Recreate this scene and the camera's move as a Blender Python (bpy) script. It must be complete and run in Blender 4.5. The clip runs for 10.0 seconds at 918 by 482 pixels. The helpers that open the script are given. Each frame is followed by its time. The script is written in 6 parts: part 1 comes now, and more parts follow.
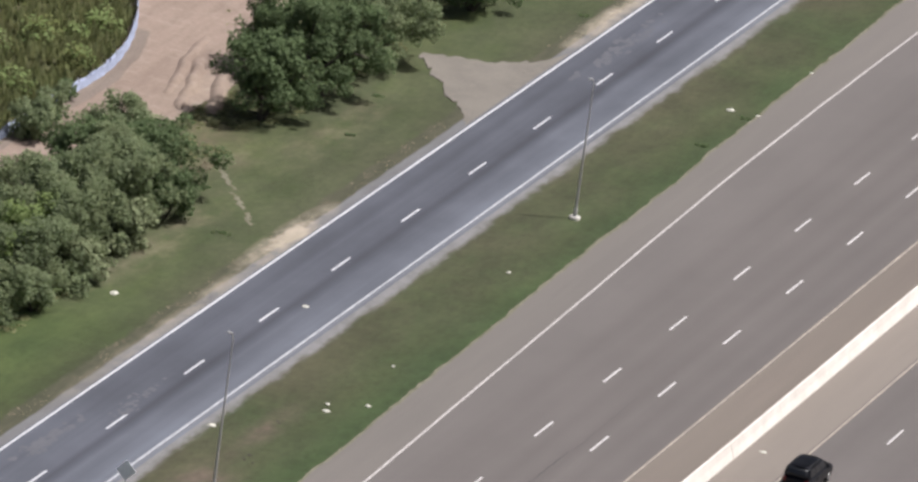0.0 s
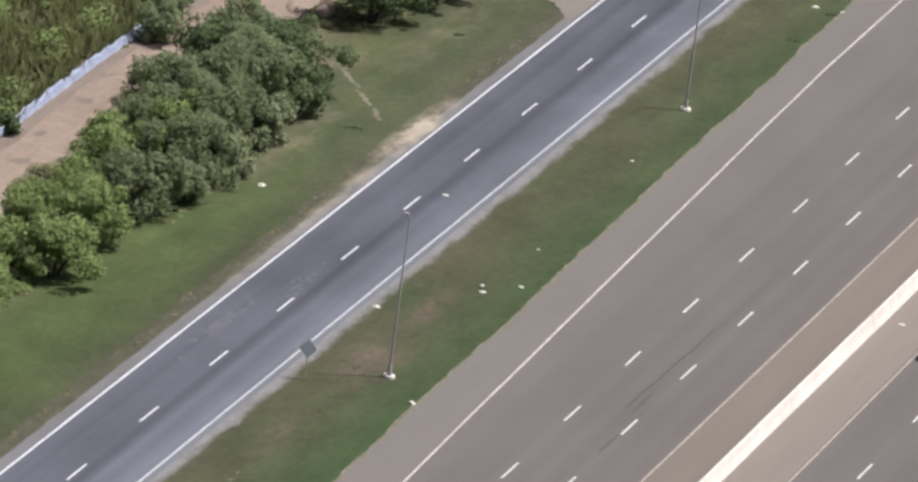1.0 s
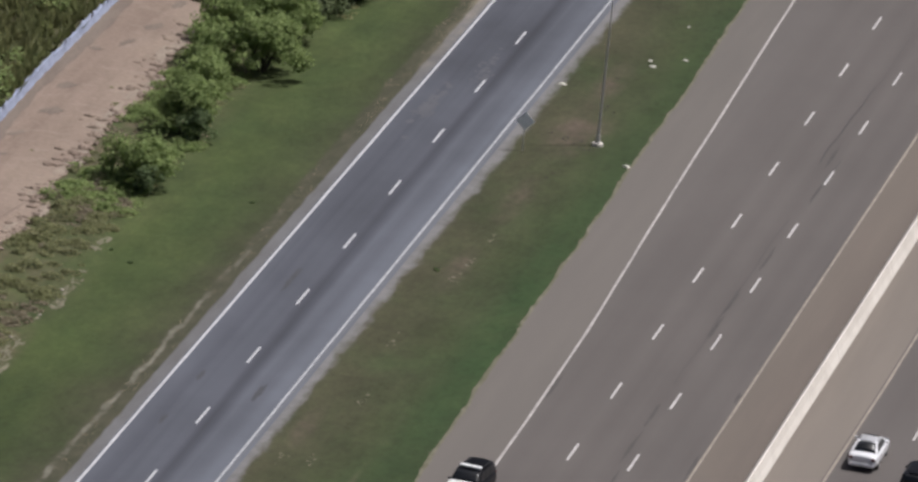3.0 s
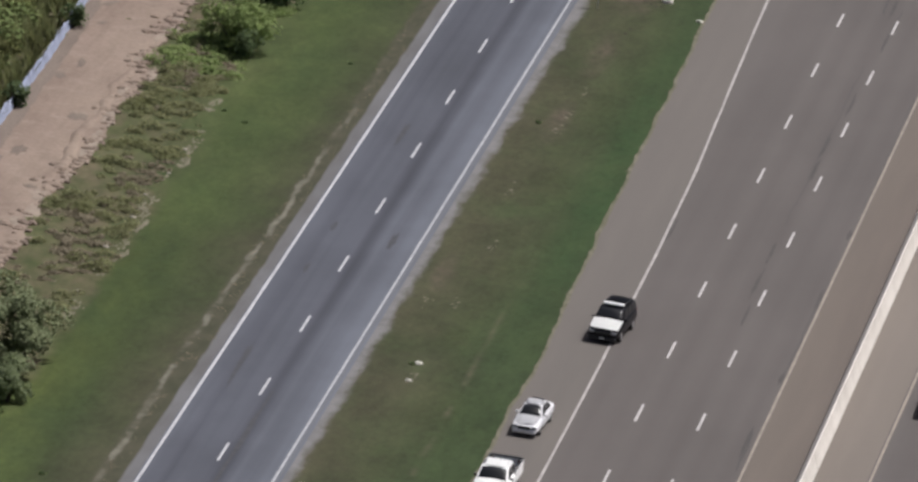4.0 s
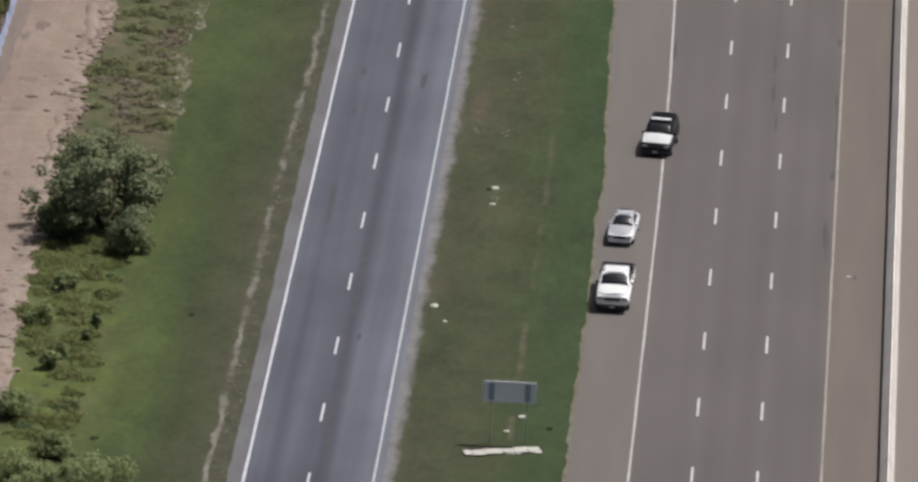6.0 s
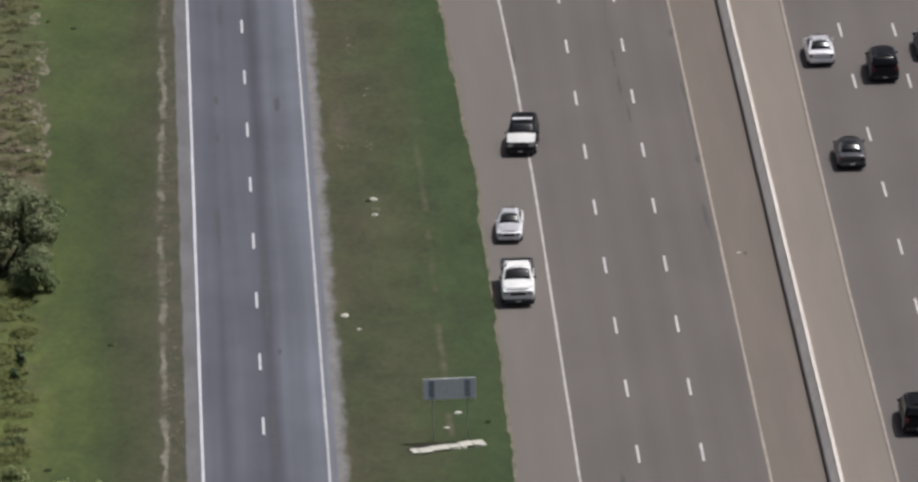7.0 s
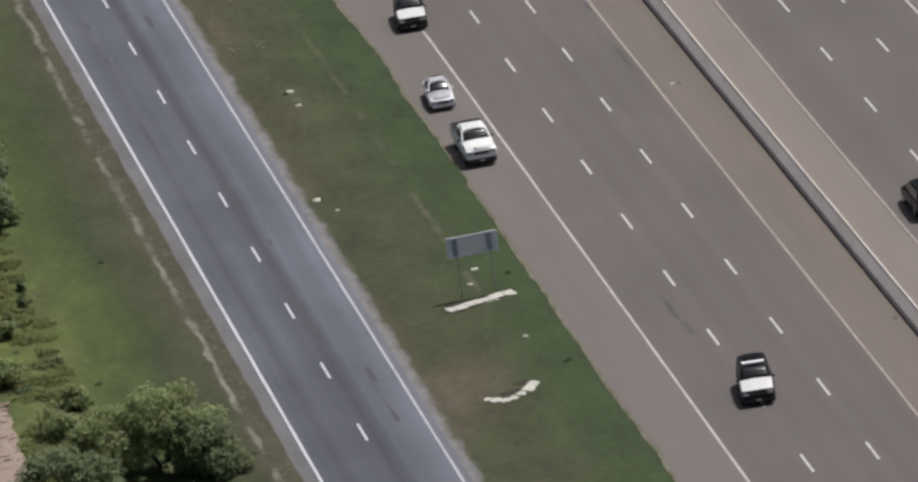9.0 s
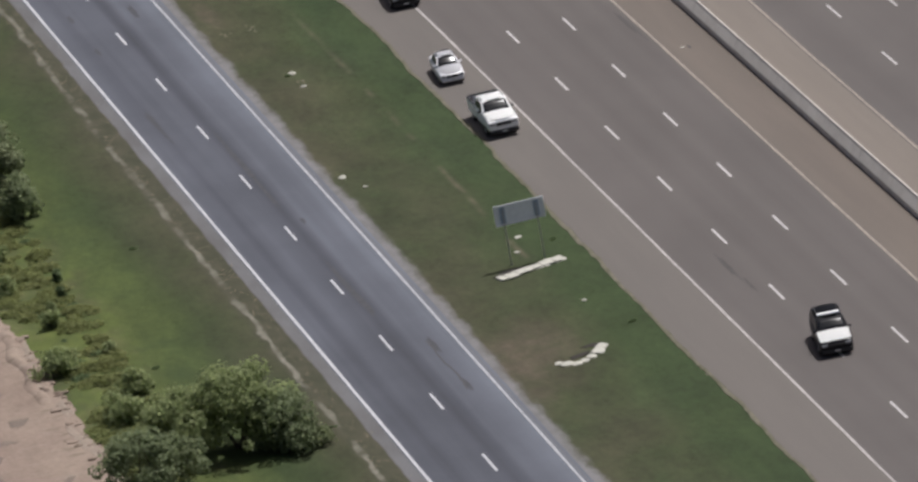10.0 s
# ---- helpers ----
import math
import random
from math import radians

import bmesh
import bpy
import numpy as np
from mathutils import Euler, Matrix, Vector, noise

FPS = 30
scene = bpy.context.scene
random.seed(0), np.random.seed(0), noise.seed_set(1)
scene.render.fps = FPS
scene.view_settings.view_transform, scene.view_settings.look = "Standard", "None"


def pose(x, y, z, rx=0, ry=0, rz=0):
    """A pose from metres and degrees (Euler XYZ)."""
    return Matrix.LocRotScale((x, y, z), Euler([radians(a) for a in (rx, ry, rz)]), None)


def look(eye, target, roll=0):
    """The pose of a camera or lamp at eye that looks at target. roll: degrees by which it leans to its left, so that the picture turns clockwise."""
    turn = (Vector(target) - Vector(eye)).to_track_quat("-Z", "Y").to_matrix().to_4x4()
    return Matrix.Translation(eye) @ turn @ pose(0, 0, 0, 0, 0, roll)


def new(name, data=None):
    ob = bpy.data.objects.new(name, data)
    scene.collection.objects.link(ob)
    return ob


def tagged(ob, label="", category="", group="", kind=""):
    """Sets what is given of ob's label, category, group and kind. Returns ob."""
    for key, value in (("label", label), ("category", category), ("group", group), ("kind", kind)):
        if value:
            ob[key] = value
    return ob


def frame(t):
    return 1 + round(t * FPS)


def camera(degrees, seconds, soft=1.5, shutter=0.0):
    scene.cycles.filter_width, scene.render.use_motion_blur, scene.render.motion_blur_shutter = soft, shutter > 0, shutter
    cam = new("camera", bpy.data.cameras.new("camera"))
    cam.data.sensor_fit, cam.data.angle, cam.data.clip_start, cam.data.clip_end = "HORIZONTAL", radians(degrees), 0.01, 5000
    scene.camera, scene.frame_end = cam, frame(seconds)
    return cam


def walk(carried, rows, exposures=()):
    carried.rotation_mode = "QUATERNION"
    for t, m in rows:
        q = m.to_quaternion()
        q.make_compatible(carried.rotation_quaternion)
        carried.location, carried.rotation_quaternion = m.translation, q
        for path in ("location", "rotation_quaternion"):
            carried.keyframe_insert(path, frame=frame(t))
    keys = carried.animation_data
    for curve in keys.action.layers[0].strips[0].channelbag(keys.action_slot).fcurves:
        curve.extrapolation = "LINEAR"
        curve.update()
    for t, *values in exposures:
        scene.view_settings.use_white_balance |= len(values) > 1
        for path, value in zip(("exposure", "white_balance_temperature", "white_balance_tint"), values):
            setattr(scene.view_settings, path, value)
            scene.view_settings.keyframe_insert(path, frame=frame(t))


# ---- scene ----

# ------------------------------------------------------------------ camera
# seconds, eye x y z, yaw to the left, pitch, roll (degrees)
PATH = [
    (0, 164.30, -489.84, 191.74, 18.426, -18.500, 7.939),
    (0.2, 159.86, -495.96, 190.62, 17.885, -18.372, 8.094),
    (0.5, 153.19, -505.10, 188.96, 17.191, -18.260, 8.303),
    (0.7, 148.72, -511.14, 187.89, 16.739, -18.171, 8.281),
    (1, 141.93, -520.05, 186.40, 16.132, -18.133, 7.589),
    (1.2, 137.35, -525.88, 185.48, 15.660, -18.070, 7.473),
    (1.5, 130.35, -534.47, 184.23, 14.963, -18.022, 6.902),
    (1.7, 125.59, -540.07, 183.48, 14.516, -17.995, 6.602),
    (2, 118.36, -548.25, 182.45, 13.891, -18.004, 5.651),
    (2.2, 113.52, -553.49, 181.83, 13.386, -17.959, 5.554),
    (3.3, 84.66, -581.79, 177.98, 10.306, -17.721, 5.689),
    (3.5, 78.96, -586.82, 177.15, 9.771, -17.708, 5.334),
    (3.8, 70.45, -594.02, 175.91, 8.965, -17.706, 5.285),
    (4, 64.88, -598.48, 175.21, 8.454, -17.782, 5.254),
    (4.2, 59.43, -602.62, 174.66, 7.974, -17.952, 5.131),
    (4.5, 51.31, -608.40, 174.03, 7.217, -18.127, 4.570),
    (4.7, 45.75, -612.16, 173.68, 6.700, -18.351, 4.193),
    (5, 37.16, -617.60, 173.26, 5.879, -18.514, 3.962),
    (5.2, 31.26, -621.11, 172.95, 5.310, -18.316, 3.646),
    (5.5, 22.21, -626.15, 172.42, 4.221, -17.911, 3.537),
    (5.7, 16.10, -629.27, 171.99, 3.399, -17.757, 3.255),
    (6.8, -18.10, -642.64, 169.40, -0.858, -17.103, -0.712),
    (7, -24.33, -644.35, 168.91, -1.627, -16.982, -1.602),
    (7.2, -30.61, -645.81, 168.43, -2.371, -16.876, -2.143),
    (7.5, -40.10, -647.55, 167.78, -3.455, -16.850, -3.125),
    (7.7, -46.46, -648.42, 167.39, -4.141, -16.834, -3.791),
    (8, -55.94, -649.27, 166.91, -5.119, -16.901, -5.316),
    (8.2, -62.12, -649.50, 166.70, -5.746, -16.974, -6.126),
    (8.5, -71.06, -649.35, 166.49, -6.632, -17.110, -7.598),
    (8.7, -76.69, -648.98, 166.35, -7.231, -17.153, -7.876),
    (9, -84.86, -647.99, 166.14, -8.091, -17.285, -8.559),
    (9.2, -90.32, -647.03, 166.04, -8.633, -17.319, -8.731),
    (9.5, -98.59, -645.17, 165.91, -9.470, -17.335, -8.918),
    (9.7, -104.26, -643.69, 165.83, -10.041, -17.395, -9.499),
    (10, -112.91, -641.23, 165.71, -10.918, -17.444, -10.244),
]

cam = camera(5.5555, 10.0, soft=2.75)
walk(cam, [(t, pose(x, y, z, 90 + pitch, 0, yaw) @ pose(0, 0, 0, 0, 0, roll)) for t, x, y, z, yaw, pitch, roll in PATH],
     exposures=[(t, e, 6200, 11.0) for t, e in ((0, 0.36), (1.0, 0.34), (1.5, 0.18), (2.0, -0.12), (2.2, -0.17), (10.0, -0.18))])

# ------------------------------------------------------------------ light
TO_SUN = Vector((0.43, 0.25, 1.0)).normalized()
SUN_EL = math.asin(TO_SUN.z)
world = bpy.data.worlds.new("sky")
scene.world = world
world.use_nodes = True
wn = world.node_tree.nodes
sky = wn.new("ShaderNodeTexSky")
sky.sky_type, sky.sun_disc = "NISHITA", False
sky.sun_elevation, sky.sun_rotation = SUN_EL, math.atan2(TO_SUN.x, TO_SUN.y)
sky.air_density, sky.dust_density, sky.ozone_density = 0.7, 7.0, 0.1
world.node_tree.links.new(sky.outputs[0], wn["Background"].inputs[0])
wn["Background"].inputs[1].default_value = 0.068
sun_data = bpy.data.lights.new("sun", "SUN")
sun_data.energy, sun_data.angle, sun_data.color = 4.6, radians(0.55), (1.0, 0.965, 0.92)
sun = new("sun", sun_data)
sun.matrix_world = look((60, 60, 200), Vector((60, 60, 200)) - TO_SUN)

# ------------------------------------------------------------------ materials
def nodes_of(name):
    m = bpy.data.materials.new(name)
    m.use_nodes = True
    nt = m.node_tree
    return m, nt, nt.nodes["Principled BSDF"]


def mixed(nt, fac, a, b, mode="MIX"):
    n = nt.nodes.new("ShaderNodeMix")
    n.data_type, n.blend_type = "RGBA", mode
    for sock, v in ((n.inputs[0], fac), (n.inputs[6], a), (n.inputs[7], b)):
        if isinstance(v, (int, float)):
            sock.default_value = v
        elif isinstance(v, tuple):
            sock.default_value = (*v, 1) if len(v) == 3 else v
        else:
            nt.links.new(v, sock)
    return n.outputs[2]


def place(nt, scale=(1, 1, 1)):
    g = nt.nodes.new("ShaderNodeNewGeometry")
    m = nt.nodes.new("ShaderNodeMapping")
    m.inputs["Scale"].default_value = scale
    nt.links.new(g.outputs["Position"], m.inputs["Vector"])
    return m.outputs[0]


def noisy(nt, scale, lo, hi, detail=4, stretch=(1, 1, 1), rough=0.6):
    """Noise over the place in metres, spread from 0 at lo to 1 at hi."""
    n = nt.nodes.new("ShaderNodeTexNoise")
    n.inputs["Scale"].default_value, n.inputs["Detail"].default_value, n.inputs["Roughness"].default_value = scale, detail, rough
    nt.links.new(place(nt, stretch), n.inputs["Vector"])
    r = nt.nodes.new("ShaderNodeMapRange")
    r.inputs[1].default_value, r.inputs[2].default_value = lo, hi
    nt.links.new(n.outputs["Fac"], r.inputs[0])
    return r.outputs[0]


def over_y(nt, y0, y1, soft):
    """1 between y0 and y1, fading to 0 over soft metres beyond either end."""
    g = nt.nodes.new("ShaderNodeNewGeometry")
    s = nt.nodes.new("ShaderNodeSeparateXYZ")
    nt.links.new(g.outputs["Position"], s.inputs[0])
    outs = []
    for a, b in ((y0 - soft * 0.2, y0), (y1 + soft * 2, y1)):
        r = nt.nodes.new("ShaderNodeMapRange")
        r.inputs[1].default_value, r.inputs[2].default_value = a, b
        nt.links.new(s.outputs[1], r.inputs[0])
        outs.append(r.outputs[0])
    return times(nt, *outs)


def across(nt, stops, wander=1.2):
    """Values over world x: pairs of metres and value."""
    g = nt.nodes.new("ShaderNodeNewGeometry")
    s = nt.nodes.new("ShaderNodeSeparateXYZ")
    nt.links.new(g.outputs["Position"], s.inputs[0])
    wob = nt.nodes.new("ShaderNodeTexNoise")
    wob.inputs["Scale"].default_value = 0.12
    nt.links.new(g.outputs["Position"], wob.inputs["Vector"])
    add = nt.nodes.new("ShaderNodeMath")
    add.operation = "MULTIPLY_ADD"
    add.inputs[1].default_value, add.inputs[2].default_value = wander, -wander / 2
    nt.links.new(wob.outputs["Fac"], add.inputs[0])
    add2 = nt.nodes.new("ShaderNodeMath")
    nt.links.new(add.outputs[0], add2.inputs[0])
    nt.links.new(s.outputs[0], add2.inputs[1])
    x0, x1 = stops[0][0], stops[-1][0]
    r = nt.nodes.new("ShaderNodeMapRange")
    r.inputs[1].default_value, r.inputs[2].default_value = x0, x1
    nt.links.new(add2.outputs[0], r.inputs[0])
    ramp = nt.nodes.new("ShaderNodeValToRGB")
    el = ramp.color_ramp.elements
    while len(el) < len(stops):
        el.new(0.5)
    for e, (x, v) in zip(el, stops):
        e.position = (x - x0) / (x1 - x0)
        e.color = (v, v, v, 1)
    nt.links.new(r.outputs[0], ramp.inputs[0])
    return ramp.outputs[0]


def lush(nt, cx, cy, rx, ry):
    """1 in the middle of an oval of ground, fading raggedly to 0 at its edge."""
    g = nt.nodes.new("ShaderNodeNewGeometry")
    mp = nt.nodes.new("ShaderNodeMapping")
    mp.inputs["Location"].default_value = (-cx / rx, -cy / ry, 0)
    mp.inputs["Scale"].default_value = (1 / rx, 1 / ry, 0)
    nt.links.new(g.outputs["Position"], mp.inputs["Vector"])
    ln = nt.nodes.new("ShaderNodeVectorMath")
    ln.operation = "LENGTH"
    nt.links.new(mp.outputs[0], ln.inputs[0])
    mr = nt.nodes.new("ShaderNodeMapRange")
    mr.inputs[1].default_value, mr.inputs[2].default_value, mr.inputs[3].default_value, mr.inputs[4].default_value = 0.25, 1.0, 1.0, 0.0
    nt.links.new(ln.outputs["Value"], mr.inputs[0])
    mul = nt.nodes.new("ShaderNodeMath")
    mul.operation = "MULTIPLY"
    nt.links.new(mr.outputs[0], mul.inputs[0])
    nt.links.new(noisy(nt, 0.3, 0.25, 0.6, detail=4), mul.inputs[1])
    return mul.outputs[0]


def bumped(nt, bsdf, scale, strength, dist=0.02, detail=5):
    n = nt.nodes.new("ShaderNodeTexNoise")
    n.inputs["Scale"].default_value, n.inputs["Detail"].default_value = scale, detail
    nt.links.new(place(nt), n.inputs["Vector"])
    b = nt.nodes.new("ShaderNodeBump")
    b.inputs["Strength"].default_value, b.inputs["Distance"].default_value = strength, dist
    nt.links.new(n.outputs["Fac"], b.inputs["Height"])
    nt.links.new(b.outputs[0], bsdf.inputs["Normal"])


def ground_mat(name, base, second, third, rough=0.95, sizes=(0.06, 0.9, 7), amounts=(0.8, 0.6, 0.35), bump=0.5, stretch=(1, 1, 1)):
    """A natural or worn surface: three colours mixed by coarse, middle and fine noise."""
    m, nt, b = nodes_of(name)
    c = mixed(nt, noisy(nt, sizes[0], 0.40, 0.62, stretch=stretch), base, second)
    f = noisy(nt, sizes[1], 0.45, 0.75, stretch=stretch)
    mul = nt.nodes.new("ShaderNodeMath")
    mul.operation = "MULTIPLY"
    mul.inputs[1].default_value = amounts[1]
    nt.links.new(f, mul.inputs[0])
    c = mixed(nt, mul.outputs[0], c, third)
    fine = noisy(nt, sizes[2], 0.25, 0.8)
    dark = mixed(nt, fine, (1 - amounts[2],) * 3, (1 + amounts[2] * 0.6,) * 3)
    c = mixed(nt, 1.0, c, dark, "MULTIPLY")
    nt.links.new(c, b.inputs["Base Color"])
    b.inputs["Roughness"].default_value = rough
    b.inputs["Specular IOR Level"].default_value = 0.25
    if bump:
        bumped(nt, b, sizes[2], bump)
    return m, nt, b, c


def road_mat(name, base, light, stops, rough=0.85, streaks=0.08, blots=0.10, worn_from=None):
    """Worn pavement: long streaks along the traffic, blotches, fine aggregate, and wheel tracks over x."""
    m, nt, b = nodes_of(name)
    c = mixed(nt, across(nt, stops, 0.25), base, light)
    streak = noisy(nt, 0.8, 0.3, 0.72, detail=2, stretch=(1.2, 0.018, 1))
    c = mixed(nt, 1.0, c, mixed(nt, streak, (1 - streaks,) * 3, (1 + streaks * 0.7,) * 3), "MULTIPLY")
    blot = noisy(nt, 0.11, 0.32, 0.7, detail=5, stretch=(1, 0.5, 1))
    c = mixed(nt, 1.0, c, mixed(nt, blot, (1 - blots,) * 3, (1 + blots,) * 3), "MULTIPLY")
    if worn_from is not None:
        old = times(nt, over_y(nt, worn_from, 4000, 300), noisy(nt, 0.16, 0.30, 0.58, detail=6, stretch=(1, 0.45, 1)))
        c = shade(nt, c, old, 1.02, 0.80)
    grain = noisy(nt, 9, 0.25, 0.75, detail=6)
    c = mixed(nt, 1.0, c, mixed(nt, grain, (0.96, 0.96, 0.96), (1.04, 1.04, 1.04)), "MULTIPLY")
    nt.links.new(c, b.inputs["Base Color"])
    b.inputs["Roughness"].default_value = rough
    b.inputs["Specular IOR Level"].default_value = 0.3
    bumped(nt, b, 25, 0.25, 0.01)
    return m


def plain_mat(name, col, rough=0.5, metal=0.0, var=0.12, scale=3.0, coat=0.0, spec=0.5):
    m, nt, b = nodes_of(name)
    c = mixed(nt, 1.0, col, mixed(nt, noisy(nt, scale, 0.3, 0.7), (1 - var,) * 3, (1 + var * 0.5,) * 3), "MULTIPLY")
    nt.links.new(c, b.inputs["Base Color"])
    b.inputs["Roughness"].default_value, b.inputs["Metallic"].default_value = rough, metal
    b.inputs["Coat Weight"].default_value, b.inputs["Specular IOR Level"].default_value = coat, spec
    return m


def leaf_mat(name, a, b_, c_, through_light=0.25):
    """Foliage: each leaf clump takes its own shade, mixed with a slow change over the place."""
    m, nt, b = nodes_of(name)
    g = nt.nodes.new("ShaderNodeNewGeometry")
    ramp = nt.nodes.new("ShaderNodeValToRGB")
    ramp.color_ramp.elements[0].color, ramp.color_ramp.elements[1].color = (*a, 1), (*b_, 1)
    nt.links.new(g.outputs["Random Per Island"], ramp.inputs[0])
    col = mixed(nt, 0.35, ramp.outputs[0], c_)
    col = mixed(nt, noisy(nt, 0.35, 0.45, 0.75), col, c_)
    col = shade(nt, col, noisy(nt, 1.1, 0.30, 0.70, detail=3), 0.78, 1.20)
    nt.links.new(col, b.inputs["Base Color"])
    b.inputs["Roughness"].default_value, b.inputs["Specular IOR Level"].default_value = 0.7, 0.2
    tr = nt.nodes.new("ShaderNodeBsdfTranslucent")
    nt.links.new(col, tr.inputs[0])
    mx = nt.nodes.new("ShaderNodeMixShader")
    mx.inputs[0].default_value = through_light
    nt.links.new(b.outputs[0], mx.inputs[1])
    nt.links.new(tr.outputs[0], mx.inputs[2])
    nt.links.new(mx.outputs[0], nt.nodes["Material Output"].inputs[0])
    return m


def times(nt, *socks):
    """The product of several values."""
    out = socks[0]
    for k in socks[1:]:
        mul = nt.nodes.new("ShaderNodeMath")
        mul.operation = "MULTIPLY"
        nt.links.new(out, mul.inputs[0])
        if isinstance(k, (int, float)):
            mul.inputs[1].default_value = k
        else:
            nt.links.new(k, mul.inputs[1])
        out = mul.outputs[0]
    return out


def shade(nt, c, fac, lo, hi):
    """Colour c, scaled from lo to hi by fac."""
    return mixed(nt, 1.0, c, mixed(nt, fac, (lo,) * 3, (hi,) * 3), "MULTIPLY")


def grass_colour(nt):
    """Mown grass: olive and brown drifts, fresh green bands along the pavements, yellow-green flushes on the verge, bare soil, a worn trace."""
    c = mixed(nt, noisy(nt, 0.10, 0.40, 0.62, stretch=(0.7, 1, 1)), (0.0410, 0.0520, 0.0215), (0.0510, 0.0530, 0.0285))
    c = mixed(nt, times(nt, noisy(nt, 0.6, 0.45, 0.75, stretch=(0.7, 1, 1)), 0.8), c, (0.0335, 0.0370, 0.0195))
    c = mixed(nt, across(nt, [(-60, 0.2), (-36, 0.5), (-33.5, 0.95), (-30.5, 0.8), (-28, 0.25), (-26, 0.1), (-20, 0.0), (28, 0.2), (60, 0.3)]), c, (0.0330, 0.0510, 0.0170))
    c = mixed(nt, across(nt, [(-20, 0.0), (-16, 0.1), (-12, 0.35), (-9.6, 0.80), (-6, 0.85), (28, 0.3)]), c, (0.0330, 0.0530, 0.0205))
    flush = times(nt, across(nt, [(-60, 0.3), (-37, 0.8), (-33.5, 0.75), (-31, 0.35), (-28.5, 0.1), (-14, 0.0), (-12, 0.15), (-8, 0.1), (-6, 0.0)]), noisy(nt, 0.13, 0.36, 0.62, detail=3, stretch=(1.4, 0.55, 1)))
    c = mixed(nt, flush, c, (0.0650, 0.0820, 0.0230))
    c = mixed(nt, times(nt, lush(nt, -33.4, -120.0, 4.2, 34.0), 0.75), c, (0.0700, 0.0920, 0.0265))
    c = mixed(nt, lush(nt, -8.6, -40.0, 2.2, 40.0), c, (0.0310, 0.0560, 0.0200))
    # thinner, lighter grass on the verge opposite the scrub
    light = times(nt, across(nt, [(-60, 0.9), (-36, 0.9), (-31, 0.75), (-28.5, 0.5), (-26.6, 0.0), (-20, 0.0)]), over_y(nt, -62, 34, 16))
    c = mixed(nt, times(nt, light, 0.65), c, (0.0510, 0.0740, 0.0240))
    c = mixed(nt, times(nt, light, noisy(nt, 0.22, 0.42, 0.66, detail=5, stretch=(1, 0.6, 1)), 0.8), c, (0.0680, 0.0850, 0.0300))
    # fresh tufts of brighter green in the median
    c = mixed(nt, times(nt, across(nt, [(-17, 0.0), (-15.5, 0.5), (-12, 0.7), (-7, 0.6), (-6, 0.0)]), noisy(nt, 0.33, 0.50, 0.68, detail=5, stretch=(1, 0.4, 1))), c, (0.0450, 0.0680, 0.0260))
    drift = noisy(nt, 0.16, 0.30, 0.60, detail=4, stretch=(1, 0.45, 1))
    c = mixed(nt, times(nt, across(nt, [(-31, 0.0), (-28.8, 0.35), (-26.5, 0.9), (-25, 0.9), (-24, 0.0)]), drift, over_y(nt, -400, -62, 28)), c, (0.0640, 0.0590, 0.0370))
    c = mixed(nt, times(nt, across(nt, [(-18, 0.0), (-17, 0.85), (-15.9, 0.65), (-13.5, 0.5), (-11, 0.2), (-9.5, 0.0)]), drift), c, (0.0680, 0.0620, 0.0370))
    c = mixed(nt, times(nt, across(nt, [(-60, 0.6), (-27, 0.6), (-24, 0.0), (-20, 0.0)]), over_y(nt, 34, 150, 70), noisy(nt, 0.25, 0.25, 0.60, detail=5, stretch=(1, 0.5, 1))), c, (0.0720, 0.0740, 0.0430))
    # brown soil showing through, by the lamp and at the end of the median
    for cx, cy, rx, ry in ((-13.2, 1.0, 2.4, 7.5), (-13.2, 0.5, 1.8, 5.0), (-13.5, 13.0, 1.3, 6.5), (-13.7, -15.0, 1.2, 6.0), (-13.8, -146.5, 2.6, 8.0), (-13.9, -31.0, 1.0, 6.0), (-15.2, -64.0, 0.9, 5.0), (-16.0, -150.0, 1.5, 9.0)):
        c = mixed(nt, times(nt, lush(nt, cx, cy, rx, ry), noisy(nt, 0.45, 0.28, 0.58, detail=6, stretch=(1, 0.5, 1)), 0.9), c, (0.1020, 0.0800, 0.0610))
    for cx, cy, rx, ry in ((-31.9, 39.0, 2.0, 17.0), (-31.4, 69.0, 2.2, 13.0), (-35.5, 58.5, 3.0, 6.0)):
        c = mixed(nt, times(nt, lush(nt, cx, cy, rx, ry), noisy(nt, 0.6, 0.36, 0.60, detail=6, stretch=(1, 0.5, 1))), c, (0.1180, 0.1060, 0.0680))
    # litter-strewn brown ground under the dry scrub, yellowish green weeds further on
    rag = noisy(nt, 0.5, 0.28, 0.52, detail=6, stretch=(1, 0.5, 1))
    brown = mixed(nt, noisy(nt, 0.25, 0.40, 0.62, stretch=(1, 0.5, 1)), (0.088, 0.090, 0.042), (0.108, 0.090, 0.056))
    brown = mixed(nt, noisy(nt, 0.8, 0.45, 0.72), brown, (0.056, 0.064, 0.027))
    c = mixed(nt, times(nt, across(nt, [(-60, 1.0), (-36.6, 1.0), (-34.4, 0.75), (-33.6, 0.0), (-30, 0.0)], 2.2), rag, over_y(nt, -94, -58, 6)), c, brown)
